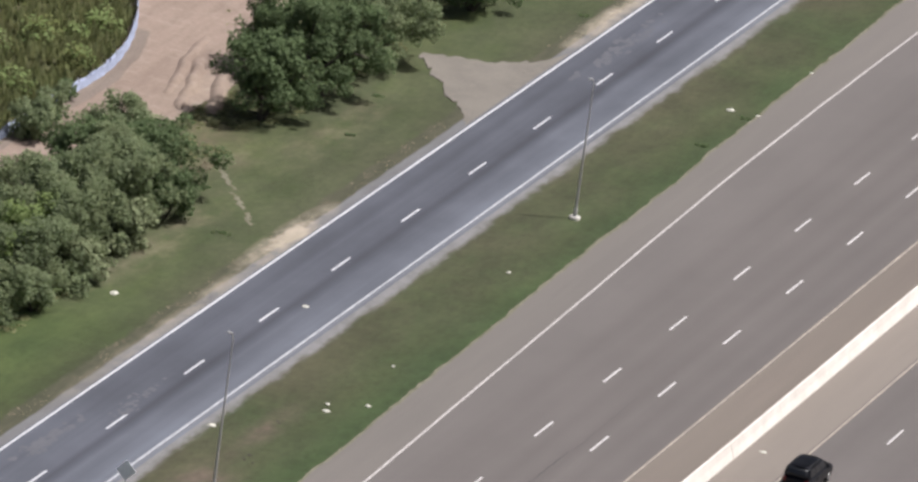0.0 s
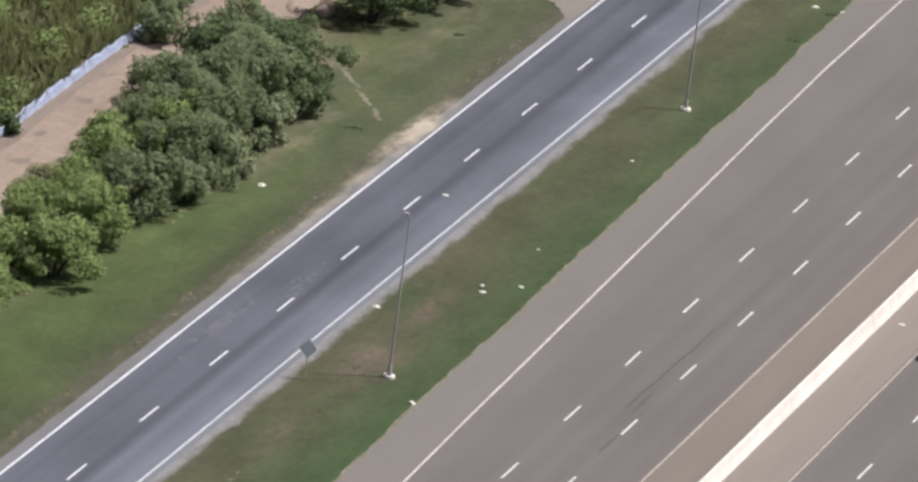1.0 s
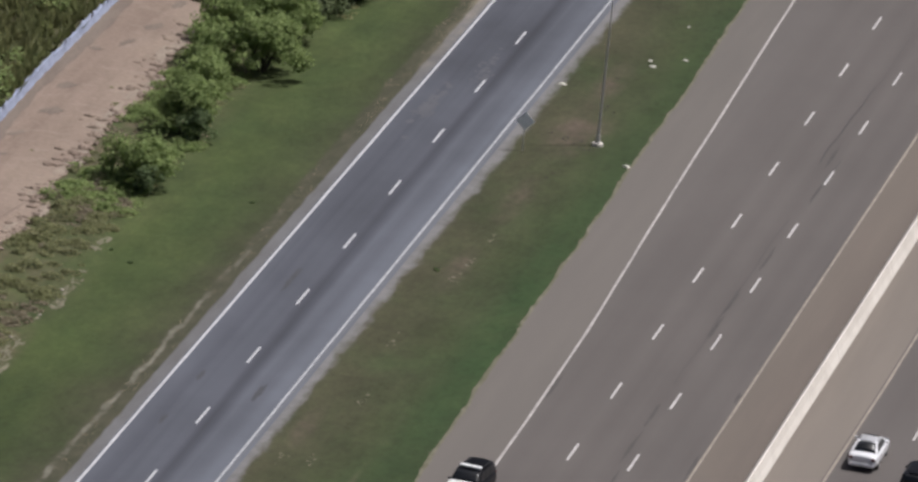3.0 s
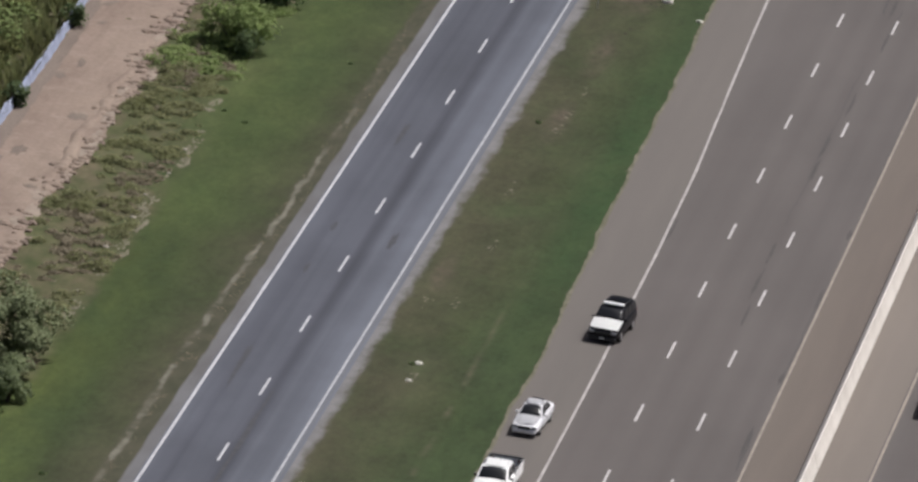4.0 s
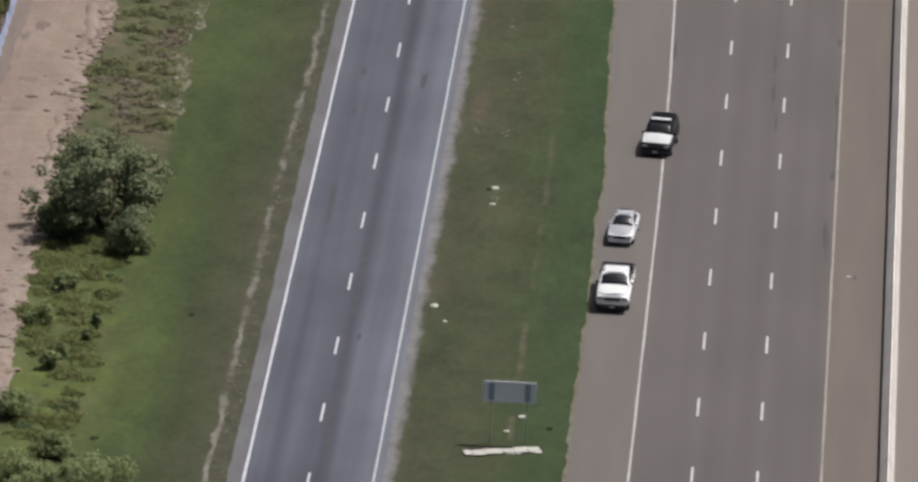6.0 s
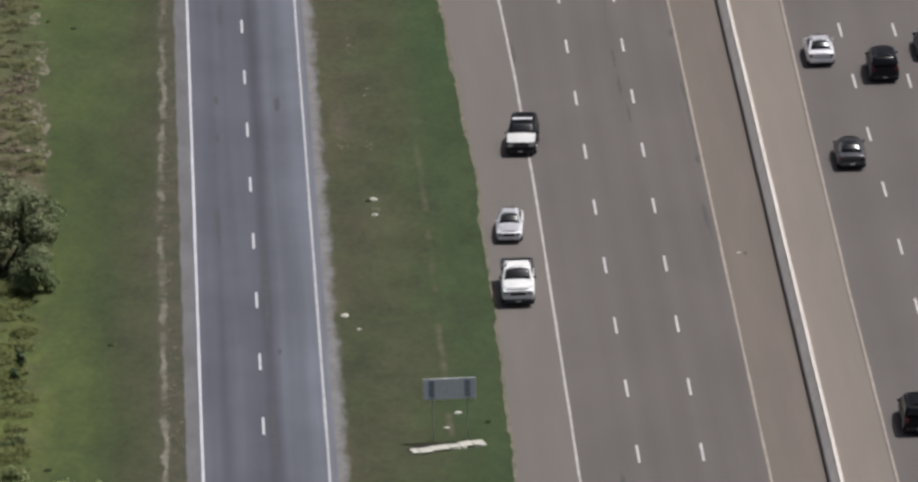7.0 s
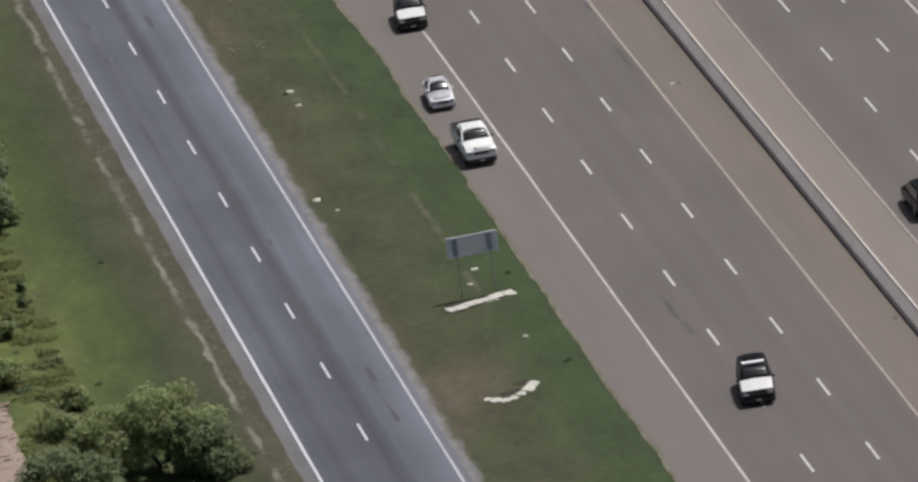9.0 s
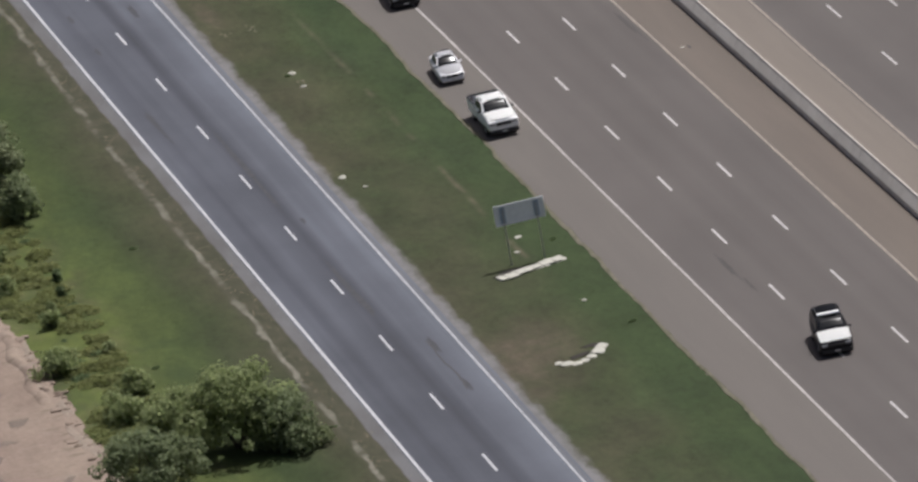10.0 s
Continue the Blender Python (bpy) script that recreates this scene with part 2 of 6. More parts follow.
    c = mixed(nt, times(nt, across(nt, [(-60, 1.0), (-38.6, 1.0), (-36.6, 0.6), (-34.6, 0.15), (-33.0, 0.0), (-30, 0.0)], 2.6), rag, over_y(nt, -62, 130, 8)), c, brown)
    weedy = mixed(nt, noisy(nt, 0.22, 0.40, 0.62, stretch=(1, 0.6, 1)), (0.090, 0.112, 0.028), (0.066, 0.086, 0.026))
    weedy = mixed(nt, times(nt, noisy(nt, 0.45, 0.48, 0.72, stretch=(1, 0.6, 1)), 0.8), weedy, (0.098, 0.092, 0.046))
    c = mixed(nt, times(nt, across(nt, [(-60, 1.0), (-36.4, 1.0), (-34.6, 0.8), (-32.8, 0.0), (-30, 0.0)], 2.6), rag, over_y(nt, -400, -97, 2)), c, weedy)
    # thin worn trace
    band = across(nt, [(-11.3, 0.0), (-10.75, 0.0), (-10.45, 0.9), (-10.15, 0.0), (-9.6, 0.0)], wander=0.5)
    c = mixed(nt, times(nt, band, noisy(nt, 0.22, 0.42, 0.60, detail=3, stretch=(0.2, 1, 1)), over_y(nt, -128, -92, 18)), c, (0.1050, 0.0960, 0.0620))
    c = shade(nt, c, noisy(nt, 0.42, 0.30, 0.70, detail=5, stretch=(1, 0.4, 1)), 0.80, 1.17)
    return shade(nt, c, noisy(nt, 2.2, 0.25, 0.78, detail=5, stretch=(1, 0.5, 1)), 0.80, 1.16)


def grass_mat(name):
    m, nt, b = nodes_of(name)
    nt.links.new(grass_colour(nt), b.inputs["Base Color"])
    b.inputs["Roughness"].default_value, b.inputs["Specular IOR Level"].default_value = 0.95, 0.25
    bumped(nt, b, 1.4, 0.12)
    return m


def gravel_mat(name, x0, x1, s0, s1):
    """Loose gravel lying on the road's edge and thinning out into the grass. x0, x1: inner and outer fade over x; s0, s1: how far the outer fade shifts at y = -80 and y = 0."""
    m, nt, b = nodes_of(name)
    stone = mixed(nt, noisy(nt, 0.3, 0.40, 0.62), (0.172, 0.166, 0.168), (0.136, 0.131, 0.130))
    stone = mixed(nt, times(nt, noisy(nt, 1.5, 0.45, 0.75), 0.6), stone, (0.205, 0.196, 0.188))
    g = nt.nodes.new("ShaderNodeNewGeometry")
    xyz = nt.nodes.new("ShaderNodeSeparateXYZ")
    nt.links.new(g.outputs["Position"], xyz.inputs[0])
    slip = nt.nodes.new("ShaderNodeMapRange")
    for k, v in enumerate((-80.0, 0.0, s0, s1)):
        slip.inputs[k + 1].default_value = v
    nt.links.new(xyz.outputs[1], slip.inputs[0])
    rag = nt.nodes.new("ShaderNodeMapRange")
    for k, v in enumerate((0.3, 0.7, -0.36, 0.36)):
        rag.inputs[k + 1].default_value = v
    big = nt.nodes.new("ShaderNodeTexNoise")
    big.inputs["Scale"].default_value, big.inputs["Detail"].default_value, big.inputs["Roughness"].default_value = 0.75, 8, 0.70
    nt.links.new(place(nt, (1, 0.32, 1)), big.inputs["Vector"])
    nt.links.new(big.outputs["Fac"], rag.inputs[0])
    total = rag.outputs[0]
    for other, op in ((slip.outputs[0], "SUBTRACT"), (xyz.outputs[0], "ADD")):
        n = nt.nodes.new("ShaderNodeMath")
        n.operation = op
        nt.links.new(total, n.inputs[0])
        nt.links.new(other, n.inputs[1])
        total = n.outputs[0]
    out = nt.nodes.new("ShaderNodeMapRange")
    out.interpolation_type = "SMOOTHSTEP"
    out.inputs[1].default_value, out.inputs[2].default_value = x1
    nt.links.new(total, out.inputs[0])
    c = mixed(nt, out.outputs[0], stone, grass_colour(nt))
    road = nt.nodes.new("ShaderNodeMapRange")
    road.interpolation_type = "SMOOTHSTEP"
    road.inputs[1].default_value, road.inputs[2].default_value = x0
    nt.links.new(xyz.outputs[0], road.inputs[0])
    c = mixed(nt, road.outputs[0], (0.126, 0.131, 0.148), c)
    c = shade(nt, c, noisy(nt, 9, 0.25, 0.80), 0.86, 1.10)
    nt.links.new(c, b.inputs["Base Color"])
    b.inputs["Roughness"].default_value, b.inputs["Specular IOR Level"].default_value = 0.95, 0.25
    bumped(nt, b, 9, 0.4)
    return m


def dirt_mat(name):
    """Graded pinkish dirt: broad stains, long scraped streaks, a pale crumbled band towards the scrub, clods."""
    m, nt, b = nodes_of(name)
    c = mixed(nt, noisy(nt, 0.11, 0.36, 0.64, detail=5, stretch=(1.2, 0.6, 1)), (0.232, 0.178, 0.146), (0.198, 0.150, 0.122))
    c = mixed(nt, times(nt, noisy(nt, 0.55, 0.46, 0.70, detail=6, stretch=(1.8, 0.22, 1)), 0.75), c, (0.168, 0.125, 0.101))
    pale = times(nt, across(nt, [(-60, 0.0), (-44.6, 0.0), (-42.4, 0.55), (-39, 0.9), (-36, 0.9)], 2.4), noisy(nt, 0.30, 0.34, 0.58, detail=6, stretch=(1, 0.55, 1)))
    c = mixed(nt, pale, c, (0.272, 0.216, 0.172))
    c = mixed(nt, times(nt, noisy(nt, 0.9, 0.52, 0.74, detail=6, stretch=(0.6, 1.0, 1)), 0.6), c, (0.280, 0.230, 0.190))
    c = mixed(nt, times(nt, across(nt, [(-60, 0.0), (-42.6, 0.0), (-40.6, 0.7), (-36, 0.8)], 1.6), noisy(nt, 1.1, 0.56, 0.66, detail=5, stretch=(0.7, 1.3, 1))), c, (0.140, 0.110, 0.085))
    c = shade(nt, c, noisy(nt, 3.0, 0.25, 0.75, detail=5), 0.86, 1.12)
    nt.links.new(c, b.inputs["Base Color"])
    b.inputs["Roughness"].default_value, b.inputs["Specular IOR Level"].default_value = 0.95, 0.2
    bumped(nt, b, 2.4, 0.5, 0.06)
    return m


def dead_grass_mat(name):
    """From the road outwards: loose gravel, dark dead grass, a broken pale line of bleached stalks, then the green verge."""
    m, nt, b = nodes_of(name)
    g = nt.nodes.new("ShaderNodeNewGeometry")
    xyz = nt.nodes.new("ShaderNodeSeparateXYZ")
    nt.links.new(g.outputs["Position"], xyz.inputs[0])
    mid = nt.nodes.new("ShaderNodeMapRange")
    for k, v in enumerate((-84.0, -58.0, -26.84, -26.46)):
        mid.inputs[k + 1].default_value = v
    nt.links.new(xyz.outputs[1], mid.inputs[0])
    rag = nt.nodes.new("ShaderNodeMapRange")
    for k, v in enumerate((0.3, 0.7, -0.26, 0.26)):
        rag.inputs[k + 1].default_value = v
    big = nt.nodes.new("ShaderNodeTexNoise")
    big.inputs["Scale"].default_value, big.inputs["Detail"].default_value, big.inputs["Roughness"].default_value = 0.7, 7, 0.6
    nt.links.new(place(nt, (1, 0.35, 1)), big.inputs["Vector"])
    nt.links.new(big.outputs["Fac"], rag.inputs[0])
    total = rag.outputs[0]
    for other, op in ((mid.outputs[0], "SUBTRACT"), (xyz.outputs[0], "ADD")):
        n = nt.nodes.new("ShaderNodeMath")
        n.operation = op
        nt.links.new(total, n.inputs[0])
        nt.links.new(other, n.inputs[1])
        total = n.outputs[0]

    def step(a, b):
        r = nt.nodes.new("ShaderNodeMapRange")
        r.interpolation_type = "SMOOTHSTEP"
        r.inputs[1].default_value, r.inputs[2].default_value = a, b
        nt.links.new(total, r.inputs[0])
        return r.outputs[0]
    brown = mixed(nt, noisy(nt, 1.1, 0.35, 0.65, stretch=(1, 0.4, 1)), (0.070, 0.066, 0.044), (0.046, 0.048, 0.029))
    stone = mixed(nt, noisy(nt, 0.4, 0.38, 0.64, stretch=(1, 0.3, 1)), (0.138, 0.136, 0.141), (0.108, 0.105, 0.106))
    pale = mixed(nt, noisy(nt, 1.6, 0.3, 0.7), (0.205, 0.195, 0.160), (0.150, 0.141, 0.112))
    c = mixed(nt, step(-0.55, -0.15), grass_colour(nt), brown)
    c = mixed(nt, times(nt, step(-0.26, -0.08), step(0.26, 0.06), noisy(nt, 0.30, 0.42, 0.60, detail=5, stretch=(0.2, 0.6, 1)), over_y(nt, -400, -62, 25)), c, pale)
    edge = nt.nodes.new("ShaderNodeMath")
    edge.operation = "MULTIPLY_ADD"
    edge.inputs[1].default_value = 0.35
    nt.links.new(rag.outputs[0], edge.inputs[0])
    nt.links.new(xyz.outputs[0], edge.inputs[2])
    kerb = nt.nodes.new("ShaderNodeMapRange")
    kerb.interpolation_type = "SMOOTHSTEP"
    kerb.inputs[1].default_value, kerb.inputs[2].default_value = -25.74, -25.58
    nt.links.new(edge.outputs[0], kerb.inputs[0])
    c = mixed(nt, kerb.outputs[0], c, stone)
    chalk = mixed(nt, noisy(nt, 0.9, 0.35, 0.65, stretch=(1, 0.4, 1)), (0.350, 0.301, 0.238), (0.250, 0.218, 0.170))
    for cx, cy, rx, ry, k in ((-25.9, 46.5, 1.35, 9.5, 1.5), (-25.5, 34.0, 0.9, 13.0, 0.6), (-25.7, 107.0, 1.1, 12.0, 1.2), (-25.4, 20.0, 0.9, 16.0, 0.4)):
        spot = times(nt, lush(nt, cx, cy, rx, ry), noisy(nt, 0.8, 0.32, 0.55, detail=6, stretch=(1, 0.4, 1)), k)
        clip = nt.nodes.new("ShaderNodeClamp")
        nt.links.new(spot, clip.inputs[0])
        c = mixed(nt, clip.outputs[0], c, chalk)
    c = shade(nt, c, noisy(nt, 8, 0.25, 0.80), 0.86, 1.10)
    nt.links.new(c, b.inputs["Base Color"])
    b.inputs["Roughness"].default_value, b.inputs["Specular IOR Level"].default_value = 0.95, 0.25
    bumped(nt, b, 8, 0.4)
    return m


GRASS = grass_mat("grass_soil")
BLADE = grass_mat("grass_blades")
DIRT = dirt_mat("dirt")
DIRT_PALE, *_ = ground_mat("pale_dirt_crust", (0.280, 0.227, 0.185), (0.224, 0.182, 0.147), (0.315, 0.266, 0.217), sizes=(0.4, 1.2, 5), amounts=(1, 0.8, 0.25))
DIRT_DARK, *_ = ground_mat("dark_rut_dirt", (0.176, 0.143, 0.120), (0.152, 0.120, 0.100), (0.200, 0.162, 0.134), sizes=(0.4, 1.2, 5), amounts=(1, 0.8, 0.25), stretch=(1, 0.2, 1))
GRAVEL_L = dead_grass_mat("gravel_and_dead_grass")
GRAVEL_R = gravel_mat("gravel_verge_median_side", (-17.50, -16.95), (-16.95, -16.25), 0.0, 0.14)
DRIVE, *_ = ground_mat("driveway_gravel", (0.165, 0.149, 0.130), (0.138, 0.125, 0.110), (0.192, 0.172, 0.147), sizes=(0.3, 1.2, 7), amounts=(1, 0.7, 0.2))
ROAD_F = road_mat("frontage_asphalt", (0.051, 0.053, 0.066), (0.122, 0.131, 0.157),
                  [(-25.2, 0.62), (-24.7, 0.42), (-24.0, 0.32), (-23.3, 0.12), (-22.8, 0.34), (-21.9, 0.30), (-21.1, 0.22), (-20.65, 0.0), (-20.3, 0.16), (-19.8, 0.52), (-19.2, 0.44), (-18.4, 0.66), (-17.6, 0.88), (-16.4, 1.0)], streaks=0.14, blots=0.17, worn_from=30)
ROAD_M = road_mat("freeway_pavement", (0.0915, 0.0805, 0.0765), (0.1240, 0.1115, 0.1055),
                  [(-4, 0.55), (-2.6, 0.2), (-1.8, 0.35), (-0.9, 0.2), (0, 0.45), (1.0, 0.1), (2.0, 0.35), (2.9, 0.05), (3.7, 0.45), (4.7, 0.15), (5.6, 0.35), (6.5, 0.15), (7.5, 0.6), (14, 0.6), (16, 0.15), (18, 0.45), (20, 0.15), (26, 0.4)], streaks=0.035, blots=0.08)
SHOULDER, *_ = ground_mat("shoulder_pavement", (0.136, 0.122, 0.112), (0.124, 0.112, 0.103), (0.150, 0.135, 0.122), rough=0.88, sizes=(0.1, 0.6, 9), amounts=(1, 0.5, 0.1), bump=0.2, stretch=(1.3, 0.1, 1))
INNER, *_ = ground_mat("inner_shoulder_pavement", (0.147, 0.125, 0.107), (0.128, 0.108, 0.094), (0.162, 0.134, 0.116), rough=0.88, sizes=(0.1, 0.6, 9), amounts=(1, 0.5, 0.1), bump=0.2, stretch=(1.3, 0.1, 1))
INNER_PALE, *_ = ground_mat("dusty_inner_shoulder_pavement", (0.180, 0.156, 0.136), (0.161, 0.140, 0.122), (0.196, 0.169, 0.147), rough=0.88, sizes=(0.1, 0.6, 9), amounts=(1, 0.5, 0.1), bump=0.2, stretch=(1.3, 0.1, 1))
PAINT_W = plain_mat("white_road_paint", (0.46, 0.462, 0.48), 0.7, var=0.2, scale=2.0)
PAINT_E = plain_mat("worn_edge_paint", (0.366, 0.372, 0.386), 0.7, var=0.3, scale=1.2)
PAINT_F = plain_mat("worn_freeway_edge_paint", (0.388, 0.364, 0.348), 0.7, var=0.3, scale=1.2)
PAINT_D = plain_mat("freeway_dash_paint", (0.470, 0.450, 0.440), 0.7, var=0.25, scale=1.5)
PAINT_Y = plain_mat("faded_yellow_paint", (0.280, 0.241, 0.199), 0.7, var=0.3, scale=1.2)
CONCRETE, *_ = ground_mat("barrier_concrete", (0.66, 0.62, 0.57), (0.60, 0.56, 0.51), (0.46, 0.42, 0.385), rough=0.85, sizes=(0.2, 0.8, 6), amounts=(1, 0.35, 0.1), bump=0.2)
SAND, *_ = ground_mat("sandy_fringe", (0.175, 0.161, 0.122), (0.133, 0.125, 0.087), (0.087, 0.087, 0.050), sizes=(0.35, 1.2, 7), amounts=(1, 0.8, 0.3))
TAR_SOFT = plain_mat("dark_asphalt_spot", (0.049, 0.049, 0.056), 0.85, var=0.25, scale=1.5)
PALE_GRASS, *_ = ground_mat("pale_dead_grass", (0.175, 0.160, 0.115), (0.130, 0.119, 0.081), (0.224, 0.206, 0.154), sizes=(0.4, 1.3, 6), amounts=(1, 0.8, 0.25))
DUST, *_ = ground_mat("pale_road_dust", (0.097, 0.098, 0.111), (0.087, 0.089, 0.101), (0.105, 0.106, 0.119), sizes=(0.5, 1.3, 6), amounts=(1, 0.6, 0.1), bump=0.1)
TAR_WARM = plain_mat("dark_pavement_spot", (0.062, 0.056, 0.053), 0.85, var=0.25, scale=1.5)
TAR = plain_mat("crack_tar", (0.040, 0.037, 0.036), 0.7)
STEEL = plain_mat("galvanised_steel", (0.42, 0.41, 0.39), 0.6, 0.15)
SIGN_BACK = plain_mat("weathered_aluminium", (0.80, 0.84, 0.88), 0.6, 0.0, var=0.08)
SIGN_EDGE = plain_mat("sign_frame_metal", (0.85, 0.88, 0.90), 0.5, 0.0)
SIGN_RIB = plain_mat("sign_stiffener_metal", (0.34, 0.42, 0.52), 0.6, 0.0)
FABRIC = plain_mat("silt_fence_fabric", (0.28, 0.315, 0.425), 0.85, var=0.25, scale=1.5)
WOODSTAKE = plain_mat("stake_wood", (0.22, 0.17, 0.12), 0.9)
BARK = plain_mat("bark", (0.070, 0.059, 0.045), 0.95, var=0.4, scale=6)
LITTER = plain_mat("pale_litter", (0.46, 0.45, 0.39), 0.8, var=0.2)
ROCK = plain_mat("pale_rock", (0.315, 0.287, 0.238), 0.95, var=0.3, scale=5)
BLACK_RUBBER = plain_mat("tyre_rubber", (0.018, 0.018, 0.018), 0.85)
RIM = plain_mat("wheel_alloy", (0.45, 0.45, 0.46), 0.35, 0.8)
CAR_GLASS = plain_mat("tinted_car_glass", (0.010, 0.011, 0.013), 0.28, spec=0.5, var=0.0)
TRIM = plain_mat("black_plastic_trim", (0.022, 0.022, 0.024), 0.6)
LAMP_GLASS = plain_mat("headlamp_glass", (0.30, 0.31, 0.33), 0.15, coat=0.6, var=0.05)
TAIL = plain_mat("tail_lamp_red", (0.10, 0.008, 0.008), 0.25, coat=0.5, var=0.05)
PLATE = plain_mat("plain_plate", (0.6, 0.6, 0.58), 0.5, var=0.05)
LEAF_TREE = leaf_mat("mesquite_leaves", (0.078, 0.115, 0.050), (0.178, 0.226, 0.112), (0.118, 0.165, 0.072), 0.5)
LEAF_GREY = leaf_mat("greyish_leaves", (0.150, 0.200, 0.098), (0.285, 0.335, 0.195), (0.215, 0.245, 0.130), 0.58)
LEAF_OLIVE = leaf_mat("olive_tree_leaves", (0.125, 0.155, 0.080), (0.255, 0.285, 0.160), (0.185, 0.212, 0.110), 0.25)
LEAF_BRIGHT = leaf_mat("fresh_leaves", (0.165, 0.230, 0.080), (0.305, 0.370, 0.150), (0.232, 0.295, 0.112), 0.5)
LEAF_SCRUB = leaf_mat("olive_scrub", (0.160, 0.172, 0.080), (0.235, 0.228, 0.128), (0.195, 0.205, 0.092), 0.4)
LEAF_BROWN = leaf_mat("dry_brush_twigs", (0.172, 0.142, 0.100), (0.250, 0.212, 0.155), (0.205, 0.180, 0.118), 0.3)
LEAF_LOW = leaf_mat("low_shrub_leaves", (0.150, 0.180, 0.058), (0.215, 0.240, 0.090), (0.190, 0.200, 0.076), 0.48)
LEAF_TIPS = leaf_mat("sunny_shrub_leaves", (0.195, 0.250, 0.106), (0.370, 0.418, 0.212), (0.280, 0.322, 0.152), 0.6)
REED = leaf_mat("tall_cane_leaves", (0.098, 0.130, 0.046), (0.195, 0.215, 0.088), (0.172, 0.166, 0.080), 0.45)
# dark ground colour; it also paints the shadow strip beside the slab
DARK_GROUND = plain_mat("dark_ground", (0.025, 0.021, 0.017), 0.95, var=0.3)

# ------------------------------------------------------------------ builders
def mesh_of(name, verts, faces, mat, smooth=False):
    me = bpy.data.meshes.new(name)
    me.from_pydata([tuple(v) for v in verts], [], faces)
    me.materials.append(mat)
    if smooth:
        me.polygons.foreach_set("use_smooth", [True] * len(me.polygons))
    me.update()
    return me


def put(name, me, parent=None, label=""):
    ob = new(name, me)
    if parent is not None:
        ob.parent = parent
    return tagged(ob, label)


def part(name, bm, mat, parent, label="", smooth=False):
    me = bpy.data.meshes.new(name)
    bm.normal_update()
    bm.to_mesh(me)
    bm.free()
    me.materials.append(mat)
    if smooth:
        me.polygons.foreach_set("use_smooth", [True] * len(me.polygons))
    return put(name, me, parent, label)


def thing(name, label, category, group="", m=None):
    ob = new(name)
    ob.empty_display_size = 0.3
    if m is not None:
        ob.matrix_world = m
    return tagged(ob, label, category, group)


def box(bm, x0, x1, y0, y1, z0, z1, bevel=0.0):
    r = bmesh.ops.create_cube(bm, size=1)["verts"]
    for v in r:
        v.co = ((x0 + x1) / 2 + v.co.x * (x1 - x0), (y0 + y1) / 2 + v.co.y * (y1 - y0), (z0 + z1) / 2 + v.co.z * (z1 - z0))
    if bevel:
        edges = {e for v in r for e in v.link_edges}
        bmesh.ops.bevel(bm, geom=list(edges), offset=bevel, segments=1, affect="EDGES")
    return bm


def boxed(*a, **k):
    return box(bmesh.new(), *a, **k)


def tube(bm, a, b, r0, r1, n=8):
    """A tapered round bar from a to b."""
    a, b = Vector(a), Vector(b)
    q = (b - a).to_track_quat("Z", "Y")
    rings = []
    for p, r in ((a, r0), (b, r1)):
        rings.append([bm.verts.new(p + q @ Vector((r * math.cos(2 * math.pi * i / n), r * math.sin(2 * math.pi * i / n), 0))) for i in range(n)])
    for i in range(n):
        bm.faces.new((rings[0][i], rings[0][(i + 1) % n], rings[1][(i + 1) % n], rings[1][i]))
    bm.faces.new(rings[0][::-1])
    bm.faces.new(rings[1])
    return bm


def wavy(seed, amp, size):
    return lambda y: amp * (noise.noise((y / size, seed * 7.3, 0.4)) + 0.6 * noise.noise((y / size * 3.7, seed * 3.1, 9.1)) + 0.35 * noise.noise((y / size * 11, seed, 4.2)))


def sheet(name, x0, x1, y0, y1, z, step, mat, thick=0.12, columns=1, z1=None):
    """A long slab between two edges that may wander with y, with real thickness."""
    z1 = z if z1 is None else z1
    f0, f1 = (x0 if callable(x0) else (lambda y: x0)), (x1 if callable(x1) else (lambda y: x1))
    n = max(1, round((y1 - y0) / step))
    verts, faces, w = [], [], columns + 1
    for i in range(n + 1):
        y = y0 + (y1 - y0) * i / n
        a, b_ = f0(y), f1(y)
        for j in range(w):
            verts.append((a + (b_ - a) * j / columns, y, z + (z1 - z) * j / columns))
        verts.append((a, y, z - thick))
        verts.append((b_, y, z1 - thick))
    k = w + 2
    for i in range(n):
        p, q = i * k, (i + 1) * k
        for j in range(columns):
            faces.append((p + j, p + j + 1, q + j + 1, q + j))
        faces.append((p + w, p, q, q + w))
        faces.append((p + columns, p + w + 1, q + w + 1, q + columns))
    e = n * k
    faces.append((w, w + 1, columns, 0) if columns == 1 else (w, w + 1, *range(columns, -1, -1)))
    faces.append((e + 0, *range(e + 1, e + columns + 1), e + w + 1, e + w))
    return mesh_of(name, verts, faces, mat)


# ------------------------------------------------------------------ ground and pavements
Y0, Y1 = -1500.0, 1500.0    # stretch of road that is built
V0, V1 = -192.0, 134.0      # stretch that carries fine growth


GX = [-4000, -1500, -500, -200, -100] + [-70 + 1.0 * i for i in range(0, 121)] + [80, 200, 600, 1800, 4000]
GY = [-4000, -1500, -700, -420] + [-200 + 2.0 * i for i in range(0, 171)] + [200, 330, 800, 2000, 4000]


